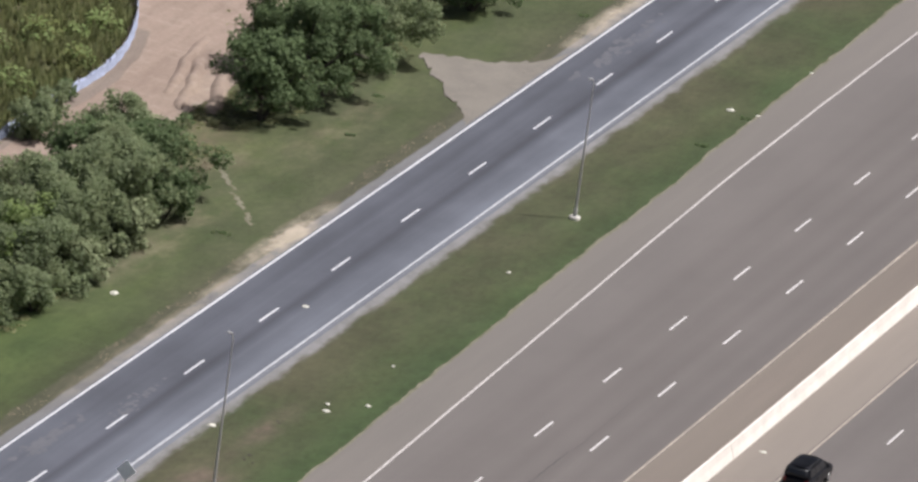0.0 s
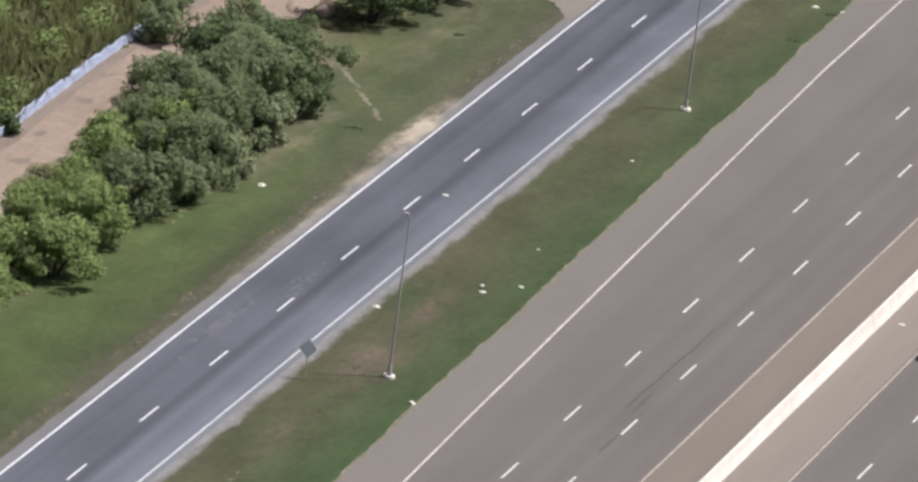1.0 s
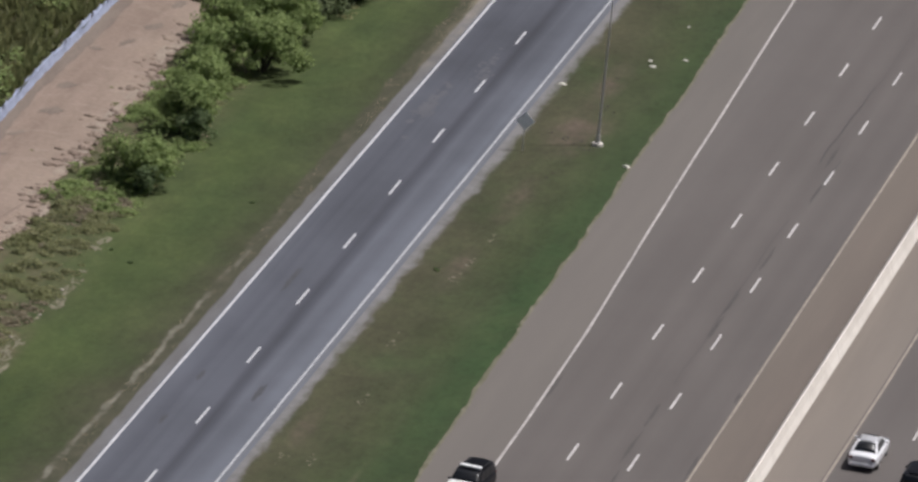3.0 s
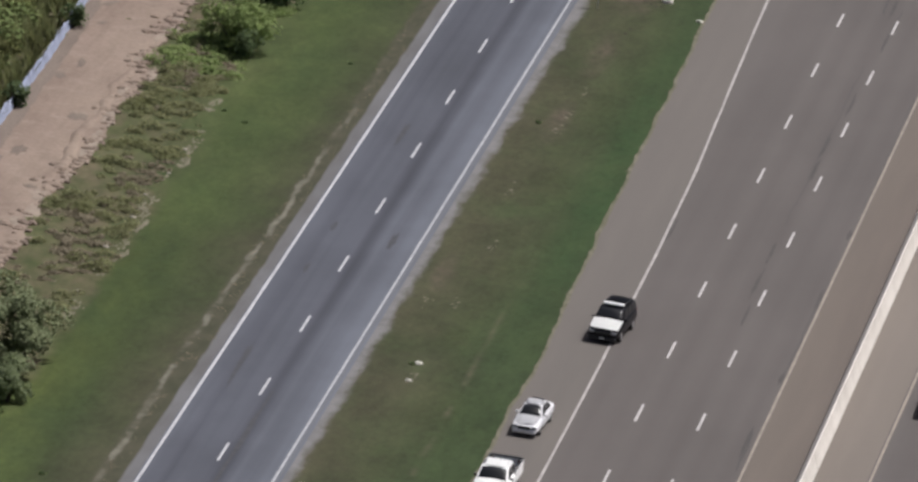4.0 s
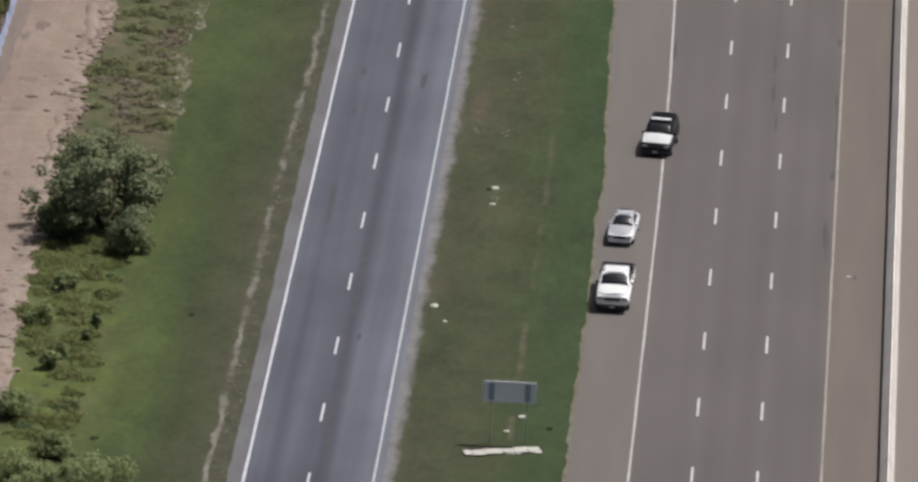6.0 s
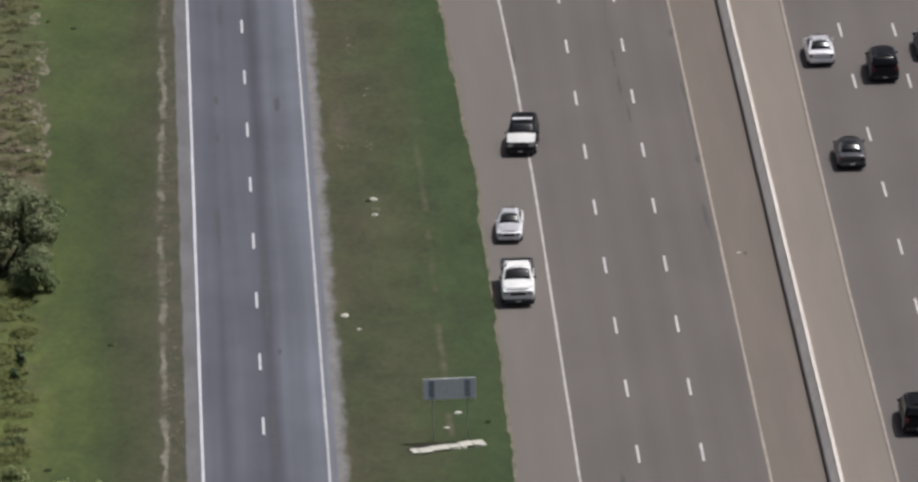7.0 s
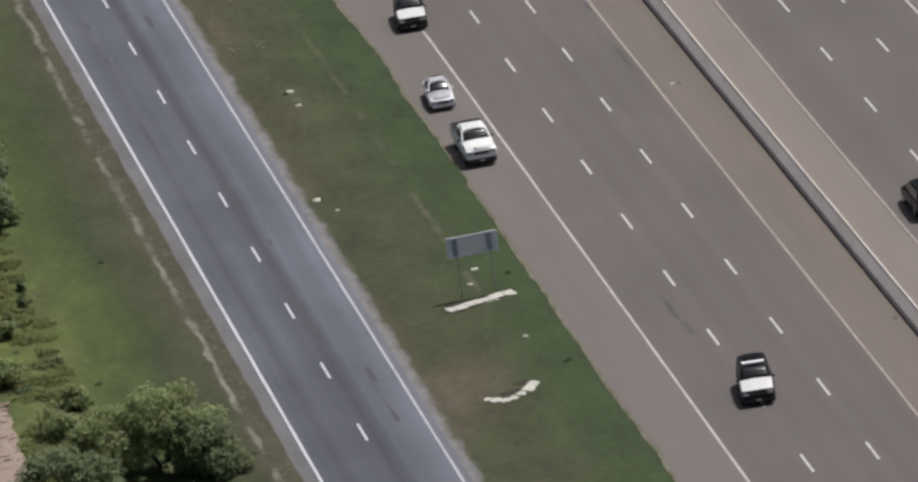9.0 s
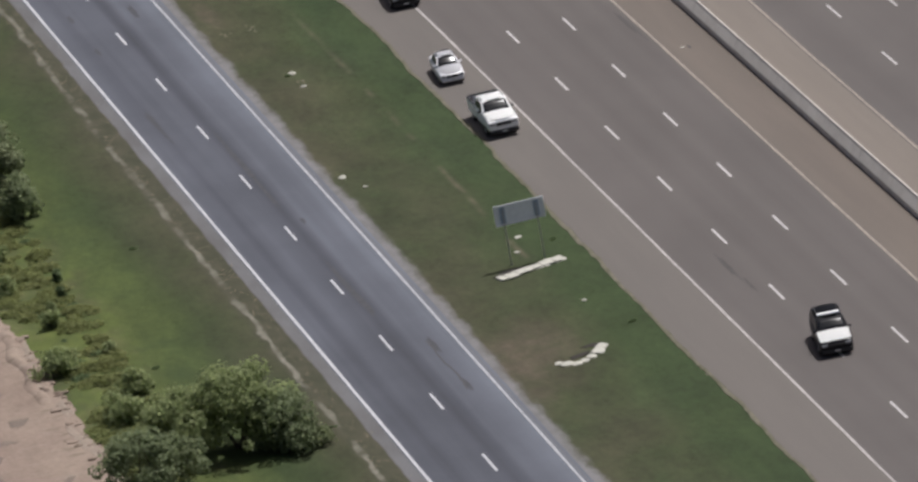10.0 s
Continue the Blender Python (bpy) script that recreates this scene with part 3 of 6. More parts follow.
def swell(x, y):
    z = -0.10 if x < -35 else -0.05
    if abs(x) < 70 and abs(y) < 230:
        if x < -35:
            z += 0.05 * noise.noise((x * 0.35, y * 0.2, 1.0)) + 0.03 * noise.noise((x * 1.1, y * 0.9, 3.0))
        elif not (-26.4 < x < -15.8 or -11.6 < x < 29):
            z += 0.012 * noise.noise((x * 0.35, y * 0.2, 1.0)) + 0.008 * noise.noise((x * 1.1, y * 0.9, 3.0))
    return z


def ground_z(x, y):
    """Height of the ground sheet itself between its grid points, near the roads."""
    i, j = math.floor(x), 2 * math.floor(y / 2)
    u, v = x - i, (y - j) / 2
    return (swell(i, j) * (1 - u) + swell(i + 1, j) * u) * (1 - v) + (swell(i, j + 2) * (1 - u) + swell(i + 1, j + 2) * u) * v


def fine_ground():
    """One sheet: fine near the road, coarse out to the horizon, with slight swells."""
    verts = [(x, y, swell(x, y)) for y in GY for x in GX]
    w = len(GX)
    faces = [(j * w + i, j * w + i + 1, (j + 1) * w + i + 1, (j + 1) * w + i) for j in range(len(GY) - 1) for i in range(w - 1)]
    return mesh_of("ground", verts, faces, GRASS, True)


ground = tagged(new("ground", fine_ground()), "mown green and dry grass ground between the roads", "ground", kind="structure")

# frontage road: asphalt, ragged gravel verges, lines
XF = -21.175
frontage = tagged(new("frontage_road", sheet("frontage_road", XF - 3.95, XF + 4.05, Y0, Y1, 0.0, 3.0, ROAD_F, 0.3)), "two-lane bluish grey worn asphalt frontage road", "road", kind="structure")
wr, wl = wavy(1, 0.42, 7), wavy(2, 0.30, 8)
verge_r = tagged(new("gravel_verge", sheet("gravel_verge", XF + 3.72, lambda y: XF + 5.75 + 0.4 * wr(y), Y0, Y1, 0.004, 0.5, GRAVEL_R, 0.12, z1=-0.046)), "ragged grey gravel verge beside the frontage road", "verge", kind="structure")
verge_l = tagged(new("gravel_verge", sheet("gravel_verge", lambda y: XF - 6.9 + 0.5 * wl(y), lambda y: XF - 3.74 + 0.12 * wl(y * 3), Y0, Y1, -0.046, 0.5, GRAVEL_L, 0.12, z1=0.004)), "grey gravel and dead brown grass beside the frontage road", "verge", kind="structure")

# freeway carriageways, one slab each piece
wg = wavy(3, 0.19, 8)
LINE_Y, LINE_X = (-84, -57, -38, -20, -4, 8, 27, 50, 62, 80, 98), (-3.55, -3.72, -4.0, -4.6, -5.1, -5.4, -5.95, -6.55, -6.9, -7.3, -7.45)
GRASS_Y, GRASS_X = (-84, -52, -20, 5, 33, 58, 77, 97, 126), (-6.95, -7.5, -8.0, -8.4, -8.95, -9.4, -9.65, -10.15, -10.6)


def lane_edge(y):
    """The outer line of the carriageway, which a merging taper pushes outwards."""
    return float(np.interp(y, LINE_Y, LINE_X))


def far_line(y):
    """The inner line of the far carriageway."""
    return float(np.interp(y, (-105, -70, -36), (14.28, 14.47, 14.70)))


def grass_edge(y):
    return float(np.interp(y, GRASS_Y, GRASS_X)) + wg(y)


tagged(new("outer_shoulder", sheet("outer_shoulder", grass_edge, lambda y: lane_edge(y) - 0.05, Y0, Y1, -0.004, 0.6, SHOULDER, 0.3)), "tan concrete outer shoulder of the freeway", "shoulder", kind="structure")
tagged(new("sandy_fringe", sheet("sandy_fringe", lambda y: grass_edge(y) - 0.16 - 0.9 * abs(wg(y * 1.7 + 9)), lambda y: grass_edge(y) + 0.1, Y0, Y1, -0.02, 0.4, SAND, 0.1)), "thin sandy fringe between shoulder and grass", "verge", kind="structure")
freeway_near = tagged(new("freeway_carriageway", sheet("freeway_carriageway", lambda y: lane_edge(y) - 0.05, 7.35, Y0, Y1, 0.0, 3.0, ROAD_M, 0.3)), "three-lane warm grey freeway pavement with faint wheel tracks", "road", kind="structure")
tagged(new("inner_shoulder", sheet("inner_shoulder", 7.35, 10.82, Y0, Y1, -0.003, 3.0, INNER, 0.3)), "brownish inner shoulder beside the concrete barrier", "shoulder", kind="structure")
tagged(new("inner_shoulder", sheet("inner_shoulder", 10.82, lambda y: far_line(y) - 0.18, Y0, Y1, -0.003, 3.0, INNER_PALE, 0.3)), "brownish inner shoulder beside the concrete barrier", "shoulder", kind="structure")
freeway_far = tagged(new("freeway_carriageway", sheet("freeway_carriageway", lambda y: far_line(y) - 0.18, 25.4, Y0, Y1, 0.0, 3.0, ROAD_M, 0.3)), "three-lane warm grey freeway pavement with faint wheel tracks", "road", kind="structure")
tagged(new("outer_shoulder", sheet("outer_shoulder", 25.4, lambda y: 28.6 + wg(y + 50), Y0, Y1, -0.004, 1.0, SHOULDER, 0.3)), "tan concrete outer shoulder of the freeway", "shoulder", kind="structure")


def line(parent, x, w, mat, seed, label):
    """A solid edge line, its edges a little worn and wandering."""
    wob = wavy(seed, 0.02, 4)
    fx = x if callable(x) else (lambda y: x)
    me = sheet("edge_line", lambda y: fx(y) - w / 2 + wob(y), lambda y: fx(y) + w / 2 + wob(y + 31), Y0, Y1, 0.006, 1.5, mat, 0.005)
    put("edge_line", me, parent, label)


line(frontage, XF - 3.57, 0.17, PAINT_W, 11, "white edge line")
line(frontage, XF + 3.60, 0.15, PAINT_E, 12, "worn white edge line")
line(freeway_near, lambda y: lane_edge(y) + 0.04, 0.15, PAINT_F, 13, "worn white edge line")
line(freeway_near, 7.22, 0.15, PAINT_Y, 14, "faded yellow edge line")
line(freeway_far, far_line, 0.15, PAINT_Y, 15, "faded yellow edge line")
line(freeway_far, 25.1, 0.16, PAINT_F, 16, "worn white edge line")

dash_me = mesh_of("lane_dash", [(-0.075, -1.6, 0), (0.075, -1.6, 0), (0.075, 1.6, 0), (-0.075, 1.6, 0), (-0.07, -1.6, 0.006), (0.07, -1.58, 0.006), (0.075, 1.6, 0.006), (-0.07, 1.57, 0.006)],
                  [(4, 5, 6, 7), (0, 1, 5, 4), (1, 2, 6, 5), (2, 3, 7, 6), (3, 0, 4, 7)], PAINT_W)
dash_freeway = dash_me.copy()
dash_freeway.materials[0] = PAINT_D
for parent, x, phase in ((frontage, XF, -4.57), (freeway_near, 0.0, 0.0), (freeway_near, 3.65, -0.11), (freeway_far, 18.05, 1.6), (freeway_far, 21.57, 1.2)):
    for k in range(-22, 19):
        d = put("lane_dash", dash_me if parent is frontage else dash_freeway, parent)
        d.location = (x, k * 12.192 + phase, 0.0)
    far_v, far_f = [], []
    for k in [*range(-120, -22), *range(19, 120)]:
        i, yy = len(far_v), k * 12.192 + phase
        far_v += [(x + a, yy + b, h) for h in (0.0, 0.006) for a, b in ((-0.075, -1.6), (0.075, -1.6), (0.075, 1.6), (-0.075, 1.6))]
        far_f += [(i + 4, i + 5, i + 6, i + 7), (i, i + 1, i + 5, i + 4), (i + 1, i + 2, i + 6, i + 5), (i + 2, i + 3, i + 7, i + 6), (i + 3, i, i + 4, i + 7)]
    tagged(put("far_lane_dash", mesh_of("far_lane_dash", far_v, far_f, PAINT_W if parent is frontage else PAINT_D), parent), kind="stuff")


def barrier():
    """Concrete barrier cast in lengths, sloped on both sides, with open joints."""
    top = thing("concrete_barrier", "long pale concrete median barrier between the carriageways", "barrier")
    top.location = (10.82, 0, 0)
    prof = [(-0.39, 0.0), (-0.38, 0.36), (-0.36, 0.40), (-0.02, 0.93), (0.02, 1.03), (0.04, 1.05), (0.10, 1.05), (0.13, 1.01), (0.27, 0.50), (0.44, 0.08), (0.45, 0.0)]
    n, length = len(prof), 9.1
    verts = [(x, y, z) for y in (0.0, length - 0.03) for x, z in prof]
    faces = [(i, (i + 1) % n, n + (i + 1) % n, n + i) for i in range(n)] + [tuple(range(n))[::-1], tuple(range(n, 2 * n))]
    me = mesh_of("barrier_length", verts, faces, CONCRETE)
    for k in range(-46, 36):
        ob = put("barrier_length", me, top)
        ob.location = (random.uniform(-0.008, 0.008), k * length, 0)
    far_v, far_f = [], []
    for k in [*range(-160, -46), *range(36, 160)]:
        i = len(far_v)
        far_v += [(x, y + k * length, z) for x, y, z in verts]
        far_f += [tuple(i + q for q in f) for f in faces]
    tagged(put("far_barrier_length", mesh_of("far_barrier_length", far_v, far_f, CONCRETE), top), kind="stuff")


barrier()

# ------------------------------------------------------------------ dirt track, driveway, bare patches
wa, wb, wc = wavy(21, 0.9, 9), wavy(22, 0.5, 12), wavy(23, 0.5, 5)


def track_right(y):
    """The ragged edge of the dirt track towards the road."""
    bend = 0.0 if y < 64 else -0.0035 * (y - 64) ** 2
    return float(np.interp(y, (-120, -100), (-39.2, -40.3))) + 0.9 * wa(y) + max(bend, -9)


def fence_x(y):
    """The line of the fabric fence, bowing away from the road beyond the trees."""
    return float(np.interp(y, (-62, -32, -19, -6, 26, 45, 68), (-46.4, -46.75, -47.25, -47.55, -47.65, -48.1, -48.2))) - (0.03 * max(0, y - 68) ** 1.75)


tagged(new("dirt_track", sheet("dirt_track", lambda y: fence_x(y) - 0.4 + wb(y) * 0.3, track_right, -260, 150, -0.02, 0.5, DIRT, 0.1, 4)), "bare pinkish tan dirt construction track", "dirt track", kind="structure")


wq = wavy(24, 0.25, 14)
tagged(new("wheel_rut", sheet("wheel_rut", lambda y: fence_x(y) + 0.12, lambda y: fence_x(y) + 1.05 + 1.4 * wq(y + 4) + 0.3 * wc(y), -200, 80, -0.013, 0.5, DIRT_DARK, 0.05)), "dull compacted strip of the dirt track along the fence", "rut", kind="structure")


def patch(name, cx, cy, rx, ry, z, mat, label, seed, turn=0.0, n=96):
    """A bare spot on the ground with an uneven outline."""
    verts = [(0, 0, 0.02)]
    for i in range(n):
        a = 2 * math.pi * i / n
        k = 0.85 + 0.5 * noise.noise((math.cos(a) * 1.6, math.sin(a) * 1.6, seed)) + 0.26 * noise.noise((math.cos(a) * 5, math.sin(a) * 5, seed + 3)) + 0.16 * noise.noise((math.cos(a) * 13, math.sin(a) * 13, seed + 5))
        verts.append((rx * k * math.cos(a), ry * k * math.sin(a), 0.0))
    verts += [(v[0], v[1], -0.1) for v in verts[1:]]
    faces = [(0, i + 1, (i + 1) % n + 1) for i in range(n)] + [(i + 1, n + i + 1, n + (i + 1) % n + 1, (i + 1) % n + 1) for i in range(n)]
    ob = tagged(new(name, mesh_of(name, verts, faces, mat)), label, "bare ground", kind="structure")
    ob.matrix_world = pose(cx, cy, z, 0, 0, turn)
    return ob


wdv = wavy(31, 0.5, 3)
# driveway that joins the frontage road from the dirt track
dv = sheet("driveway", lambda d: float(np.interp(d, (0, 0.6, 2.2, 4, 8), (76.5, 78, 80.4, 82.8, 88.4))) + 2.0 * wdv(d * 2), lambda d: float(np.interp(d, (0, 0.6, 2.4, 4, 8), (96, 94, 91.5, 90.2, 89.6))) + 2.0 * wdv(d * 2 + 9), 0.0, 8.0, 0.009, 0.25, DRIVE, 0.1, 3)
drive = tagged(new("driveway", dv), "grey gravel driveway joining the frontage road", "driveway", kind="structure")
drive.matrix_world = Matrix(((0, -1, 0, XF - 3.9), (1, 0, 0, 0), (0, 0, 1, 0), (0, 0, 0, 1)))


def flecks(name, spots, z, mat, label, category, seed):
    """Many small uneven patches strewn close together, so that one ground cover thins out into the next. spots: x, y, half width, half length."""
    rnd = random.Random(seed)
    verts, faces = [], []
    for i, (x, y, rx, ry) in enumerate(spots):
        o, zz, n, ph = len(verts), 0.004 + 0.00012 * (i % 40), 11, rnd.random() * 9
        ring = []
        for k in range(n):
            a = 2 * math.pi * k / n
            q = 0.75 + 0.45 * noise.noise((math.cos(a) * 1.5 + ph, math.sin(a) * 1.5, i * 0.7)) + rnd.uniform(-0.22, 0.22)
            ring.append((x + rx * q * math.cos(a), y + ry * q * math.sin(a)))
        h = [max(z, ground_z(u, v)) + zz for u, v in [(x, y)] + ring]
        verts += [(x, y, h[0] + 0.003)] + [(u, v, q) for (u, v), q in zip(ring, h[1:])] + [(u, v, q - 0.05) for (u, v), q in zip(ring, h[1:])]
        faces += [(o, o + 1 + k, o + 1 + (k + 1) % n) for k in range(n)]
        faces += [(o + 1 + k, o + 1 + n + k, o + 1 + n + (k + 1) % n, o + 1 + (k + 1) % n) for k in range(n)]
    return tagged(new(name, mesh_of(name, verts, faces, mat)), label, category, kind="stuff")


def strewn(n, cx, cy, sx, sy, size, seed, long=1.6):
    """Spots thickest in the middle of an oval."""
    rnd = random.Random(seed)
    out = []
    for _ in range(n):
        k = rnd.uniform(*size)
        out.append((rnd.gauss(cx, sx), rnd.gauss(cy, sy), k, k * rnd.uniform(0.8, long)))
    return out


def along(n, fx, sx, y0, y1, size, seed, lo=-1.0, long=3.0, cut=()):
    """Spots along a line x = fx(y), in drifts."""
    rnd = random.Random(seed)
    out = []
    while len(out) < n:
        y, k = rnd.uniform(y0, y1), rnd.uniform(*size)
        if noise.noise((y / 7.0, seed * 1.3, 0.0)) + 0.5 * noise.noise((y / 2.0, seed * 2.3, 4.0)) > lo and not any(a < y < b for a, b in cut):
            out.append((fx(y) + rnd.gauss(0, sx), y, k, k * rnd.uniform(1.2, long)))
    return out


flecks("dark_ground", sum((strewn(n, x, y, 0.32, 0.40, (0.06, 0.20), 7 + n + i, 1.3) for i, (x, y, n) in enumerate(((-13.4, -0.9, 9), (-15.0, -0.2, 5), (-11.6, -1.8, 5), (-12.8, -9.1, 4), (-12.45, 7.2, 5), (-12.3, -1.4, 5), (-13.2, 14.5, 3)))), []), -0.5, DARK_GROUND, "dark flecks on the ground by the lamp footing", "bare ground", 12)
scuffs = []
for i, (x, y) in enumerate([(-13.2, -24), (-13.5, -29), (-13.7, -33), (-14.2, -46), (-13.4, -58), (-13.6, -70), (-13.5, -84), (-15.3, -70)]):
    scuffs += strewn(7, x, y, 0.16, 0.6, (0.06, 0.18), 60 + i)
flecks("pale_scuff", scuffs, -0.5, SAND, "pale scuffed bare spots in the median grass", "bare ground", 14)
flecks("sand_spill", along(170, lambda y: grass_edge(y) - 0.12, 0.09, V0, V1, (0.03, 0.08), 14, 0.05, 5.0), -0.5, SAND, "pale sand blown into the edge of the grass", "sand", 22)


def foot_path(x0, y0, x1, y1, seed):
    """A thin trodden path, its two edges wandering apart."""
    n = 40
    verts, faces = [], []
    for i in range(n + 1):
        u = i / n
        x, y = x0 + (x1 - x0) * u + 0.5 * noise.noise((u * 5, seed, 0.0)), y0 + (y1 - y0) * u
        w = 0.05 + 0.13 * math.sin(math.pi * u) ** 0.5 * (1 + 0.8 * noise.noise((u * 9, seed, 3.0)))
        for e in (-w, w):
            verts.append((x + e, y + 0.3 * e, ground_z(x + e, y + 0.3 * e) + 0.006))
    for i in range(n):
        faces.append((2 * i, 2 * i + 1, 2 * i + 3, 2 * i + 2))
    verts += [(x, y, z - 0.04) for x, y, z in verts]
    k = 2 * n + 2
    for i in range(n):
        faces += [(2 * i + 2, 2 * i, 2 * i + k, 2 * i + 2 + k), (2 * i + 1, 2 * i + 3, 2 * i + 3 + k, 2 * i + 1 + k)]
    tagged(new("foot_path", mesh_of("foot_path", verts, faces, SAND)), "thin pale foot path through the grass", "path", kind="structure")


for k, (x0, y0, x1, y1) in enumerate(((-28.6, 47.2, -29.9, 49.6), (-30.1, 49.8, -32.0, 52.6), (-32.2, 53.0, -34.8, 57.0))):
    foot_path(x0, y0, x1, y1, 3.1 + k)


# ------------------------------------------------------------------ fabric fence
def silt_fence():
    """Low fabric fence on stakes; each bay sags a little."""
    top = thing("silt_fence", "low bluish white fabric silt fence on stakes", "fence")
    ys = [V0 - 60 + 2.4 * i for i in range(int((V1 + 90 - V0) / 2.4))]
    stake = boxed(-0.025, 0.025, -0.025, 0.025, -0.1, 1.0)
    sme = bpy.data.meshes.new("stake")
    stake.to_mesh(sme)
    stake.free()
    sme.materials.append(WOODSTAKE)
    for a, b in zip(ys, ys[1:]):
        s = put("stake", sme, top)
        s.location = (fence_x(a) - 0.03, a, -0.05)
        s.rotation_euler = (random.uniform(-0.08, 0.08), random.uniform(-0.15, 0.1), random.random())
        h0, h1 = random.uniform(0.62, 0.9), random.uniform(0.62, 0.9)
        verts, n = [], 6
        for side in (0.0, 0.02):
            for i in range(n + 1):
                u = i / n
                y = a + (b - a) * u
                sag = 4 * u * (1 - u)
                x = fence_x(y) + side
                hgt = h0 * (1 - u) + h1 * u - sag * random.uniform(0.04, 0.18)
                bow = sag * random.uniform(-0.05, 0.14)
                verts += [(x + 0.22 * (0.7 + 0.3 * sag), y, -0.06), (x + bow, y, hgt * 0.5), (x + bow * 0.3, y, hgt)]
        m = 3 * (n + 1)
        faces = []
        for i in range(n):
            for j in range(2):
                p, q = 3 * i + j, 3 * (i + 1) + j
                faces += [(p, q, q + 1, p + 1), (m + p, m + p + 1, m + q + 1, m + q)]
            faces.append((3 * i + 2, 3 * i + 5, m + 3 * i + 5, m + 3 * i + 2))
        put("fabric_bay", mesh_of("fabric_bay", verts, faces, FABRIC, True), top)


silt_fence()


def ridge(x0, y0, x1, y1, w, h, seed):
    """A long low windrow of graded dirt."""
    d = Vector((x1 - x0, y1 - y0, 0))
    n, m = max(6, int(d.length / 0.5)), 6
    side = Vector((-d.y, d.x, 0)).normalized()
    verts, faces = [], []
    for i in range(n + 1):
        u = i / n
        c = Vector((x0, y0, -0.05)) + d * u + side * 0.5 * noise.noise((u * d.length / 3, seed, 0.0))
        k = math.sin(math.pi * u) ** 0.4 * (0.8 + 0.7 * noise.noise((u * d.length / 1.6, seed, 5.0)))
        for j in range(m + 1):
            v = 2 * j / m - 1
            verts.append(c + side * (w * v * (0.8 + 0.3 * k)) + Vector((0, 0, h * max(0, k) * (1 - v * v) + 0.06 * noise.noise((c.x * 2 + v, c.y * 2, seed)))))
    faces = [(i * (m + 1) + j, i * (m + 1) + j + 1, (i + 1) * (m + 1) + j + 1, (i + 1) * (m + 1) + j) for i in range(n) for j in range(m)]
    faces = [f[::-1] for f in faces]
    tagged(new("dirt_windrow", mesh_of("dirt_windrow", [tuple(v) for v in verts], faces, DIRT, True)), "low windrow of graded tan dirt on the track", "dirt heap", kind="structure")


for i, (x0, y0, x1, y1, w, h) in enumerate([(-41.4, 66.0, -44.2, 77.0, 0.5, 0.45), (-43.0, 68.0, -46.2, 82.0, 0.4, 0.3), (-39.6, 66.5, -41.6, 76.0, 0.6, 0.5), (-40.9, -86, -41.2, -70, 0.4, 0.22), (-40.4, -136, -40.0, -118, 0.45, 0.25), (-41.0, -60, -41.4, -30, 0.4, 0.2)]):
    ridge(x0, y0, x1, y1, w, h, 3.0 + i * 2.7)


# ------------------------------------------------------------------ growth
rng = np.random.default_rng(7)


def leaf_mesh(name, corners, mat):
    """A mesh of separate faces from an array of faces x corners x 3."""
    m, k = corners.shape[:2]
    me = bpy.data.meshes.new(name)
    me.vertices.add(k * m)
    me.vertices.foreach_set("co", corners.reshape(-1).astype(np.float32))
    me.loops.add(k * m)
    me.loops.foreach_set("vertex_index", np.arange(k * m))
    me.polygons.add(m)
    me.polygons.foreach_set("loop_start", np.arange(0, k * m, k))
    me.materials.append(mat)
    me.update(calc_edges=True)
    return me


def clumps(name, pos, out, size, mat, parent=None, aspect=0.6, loose=0.55):
    """Leaf clumps: small bent four-sided leaves at the given places, facing roughly the given way out of the crown."""
    n = len(pos)
    d = out + np.array([0, 0, 0.35]) + loose * rng.normal(size=(n, 3))
    d /= np.linalg.norm(d, axis=1, keepdims=True)
    s = np.cross(d, rng.normal(size=(n, 3)))
    s /= np.linalg.norm(s, axis=1, keepdims=True) + 1e-9
    t = np.cross(d, s)
    L = (np.asarray(size) * rng.uniform(0.6, 1.4, n))[:, None]
    corners = np.stack([pos + t * L, pos - s * L * aspect - d * L * 0.12, pos - t * L, pos + s * L * aspect - d * L * 0.12], 1)
    ob = new(name, leaf_mesh(name, corners, mat))
    if parent is not None:
        ob.parent = parent
    return ob


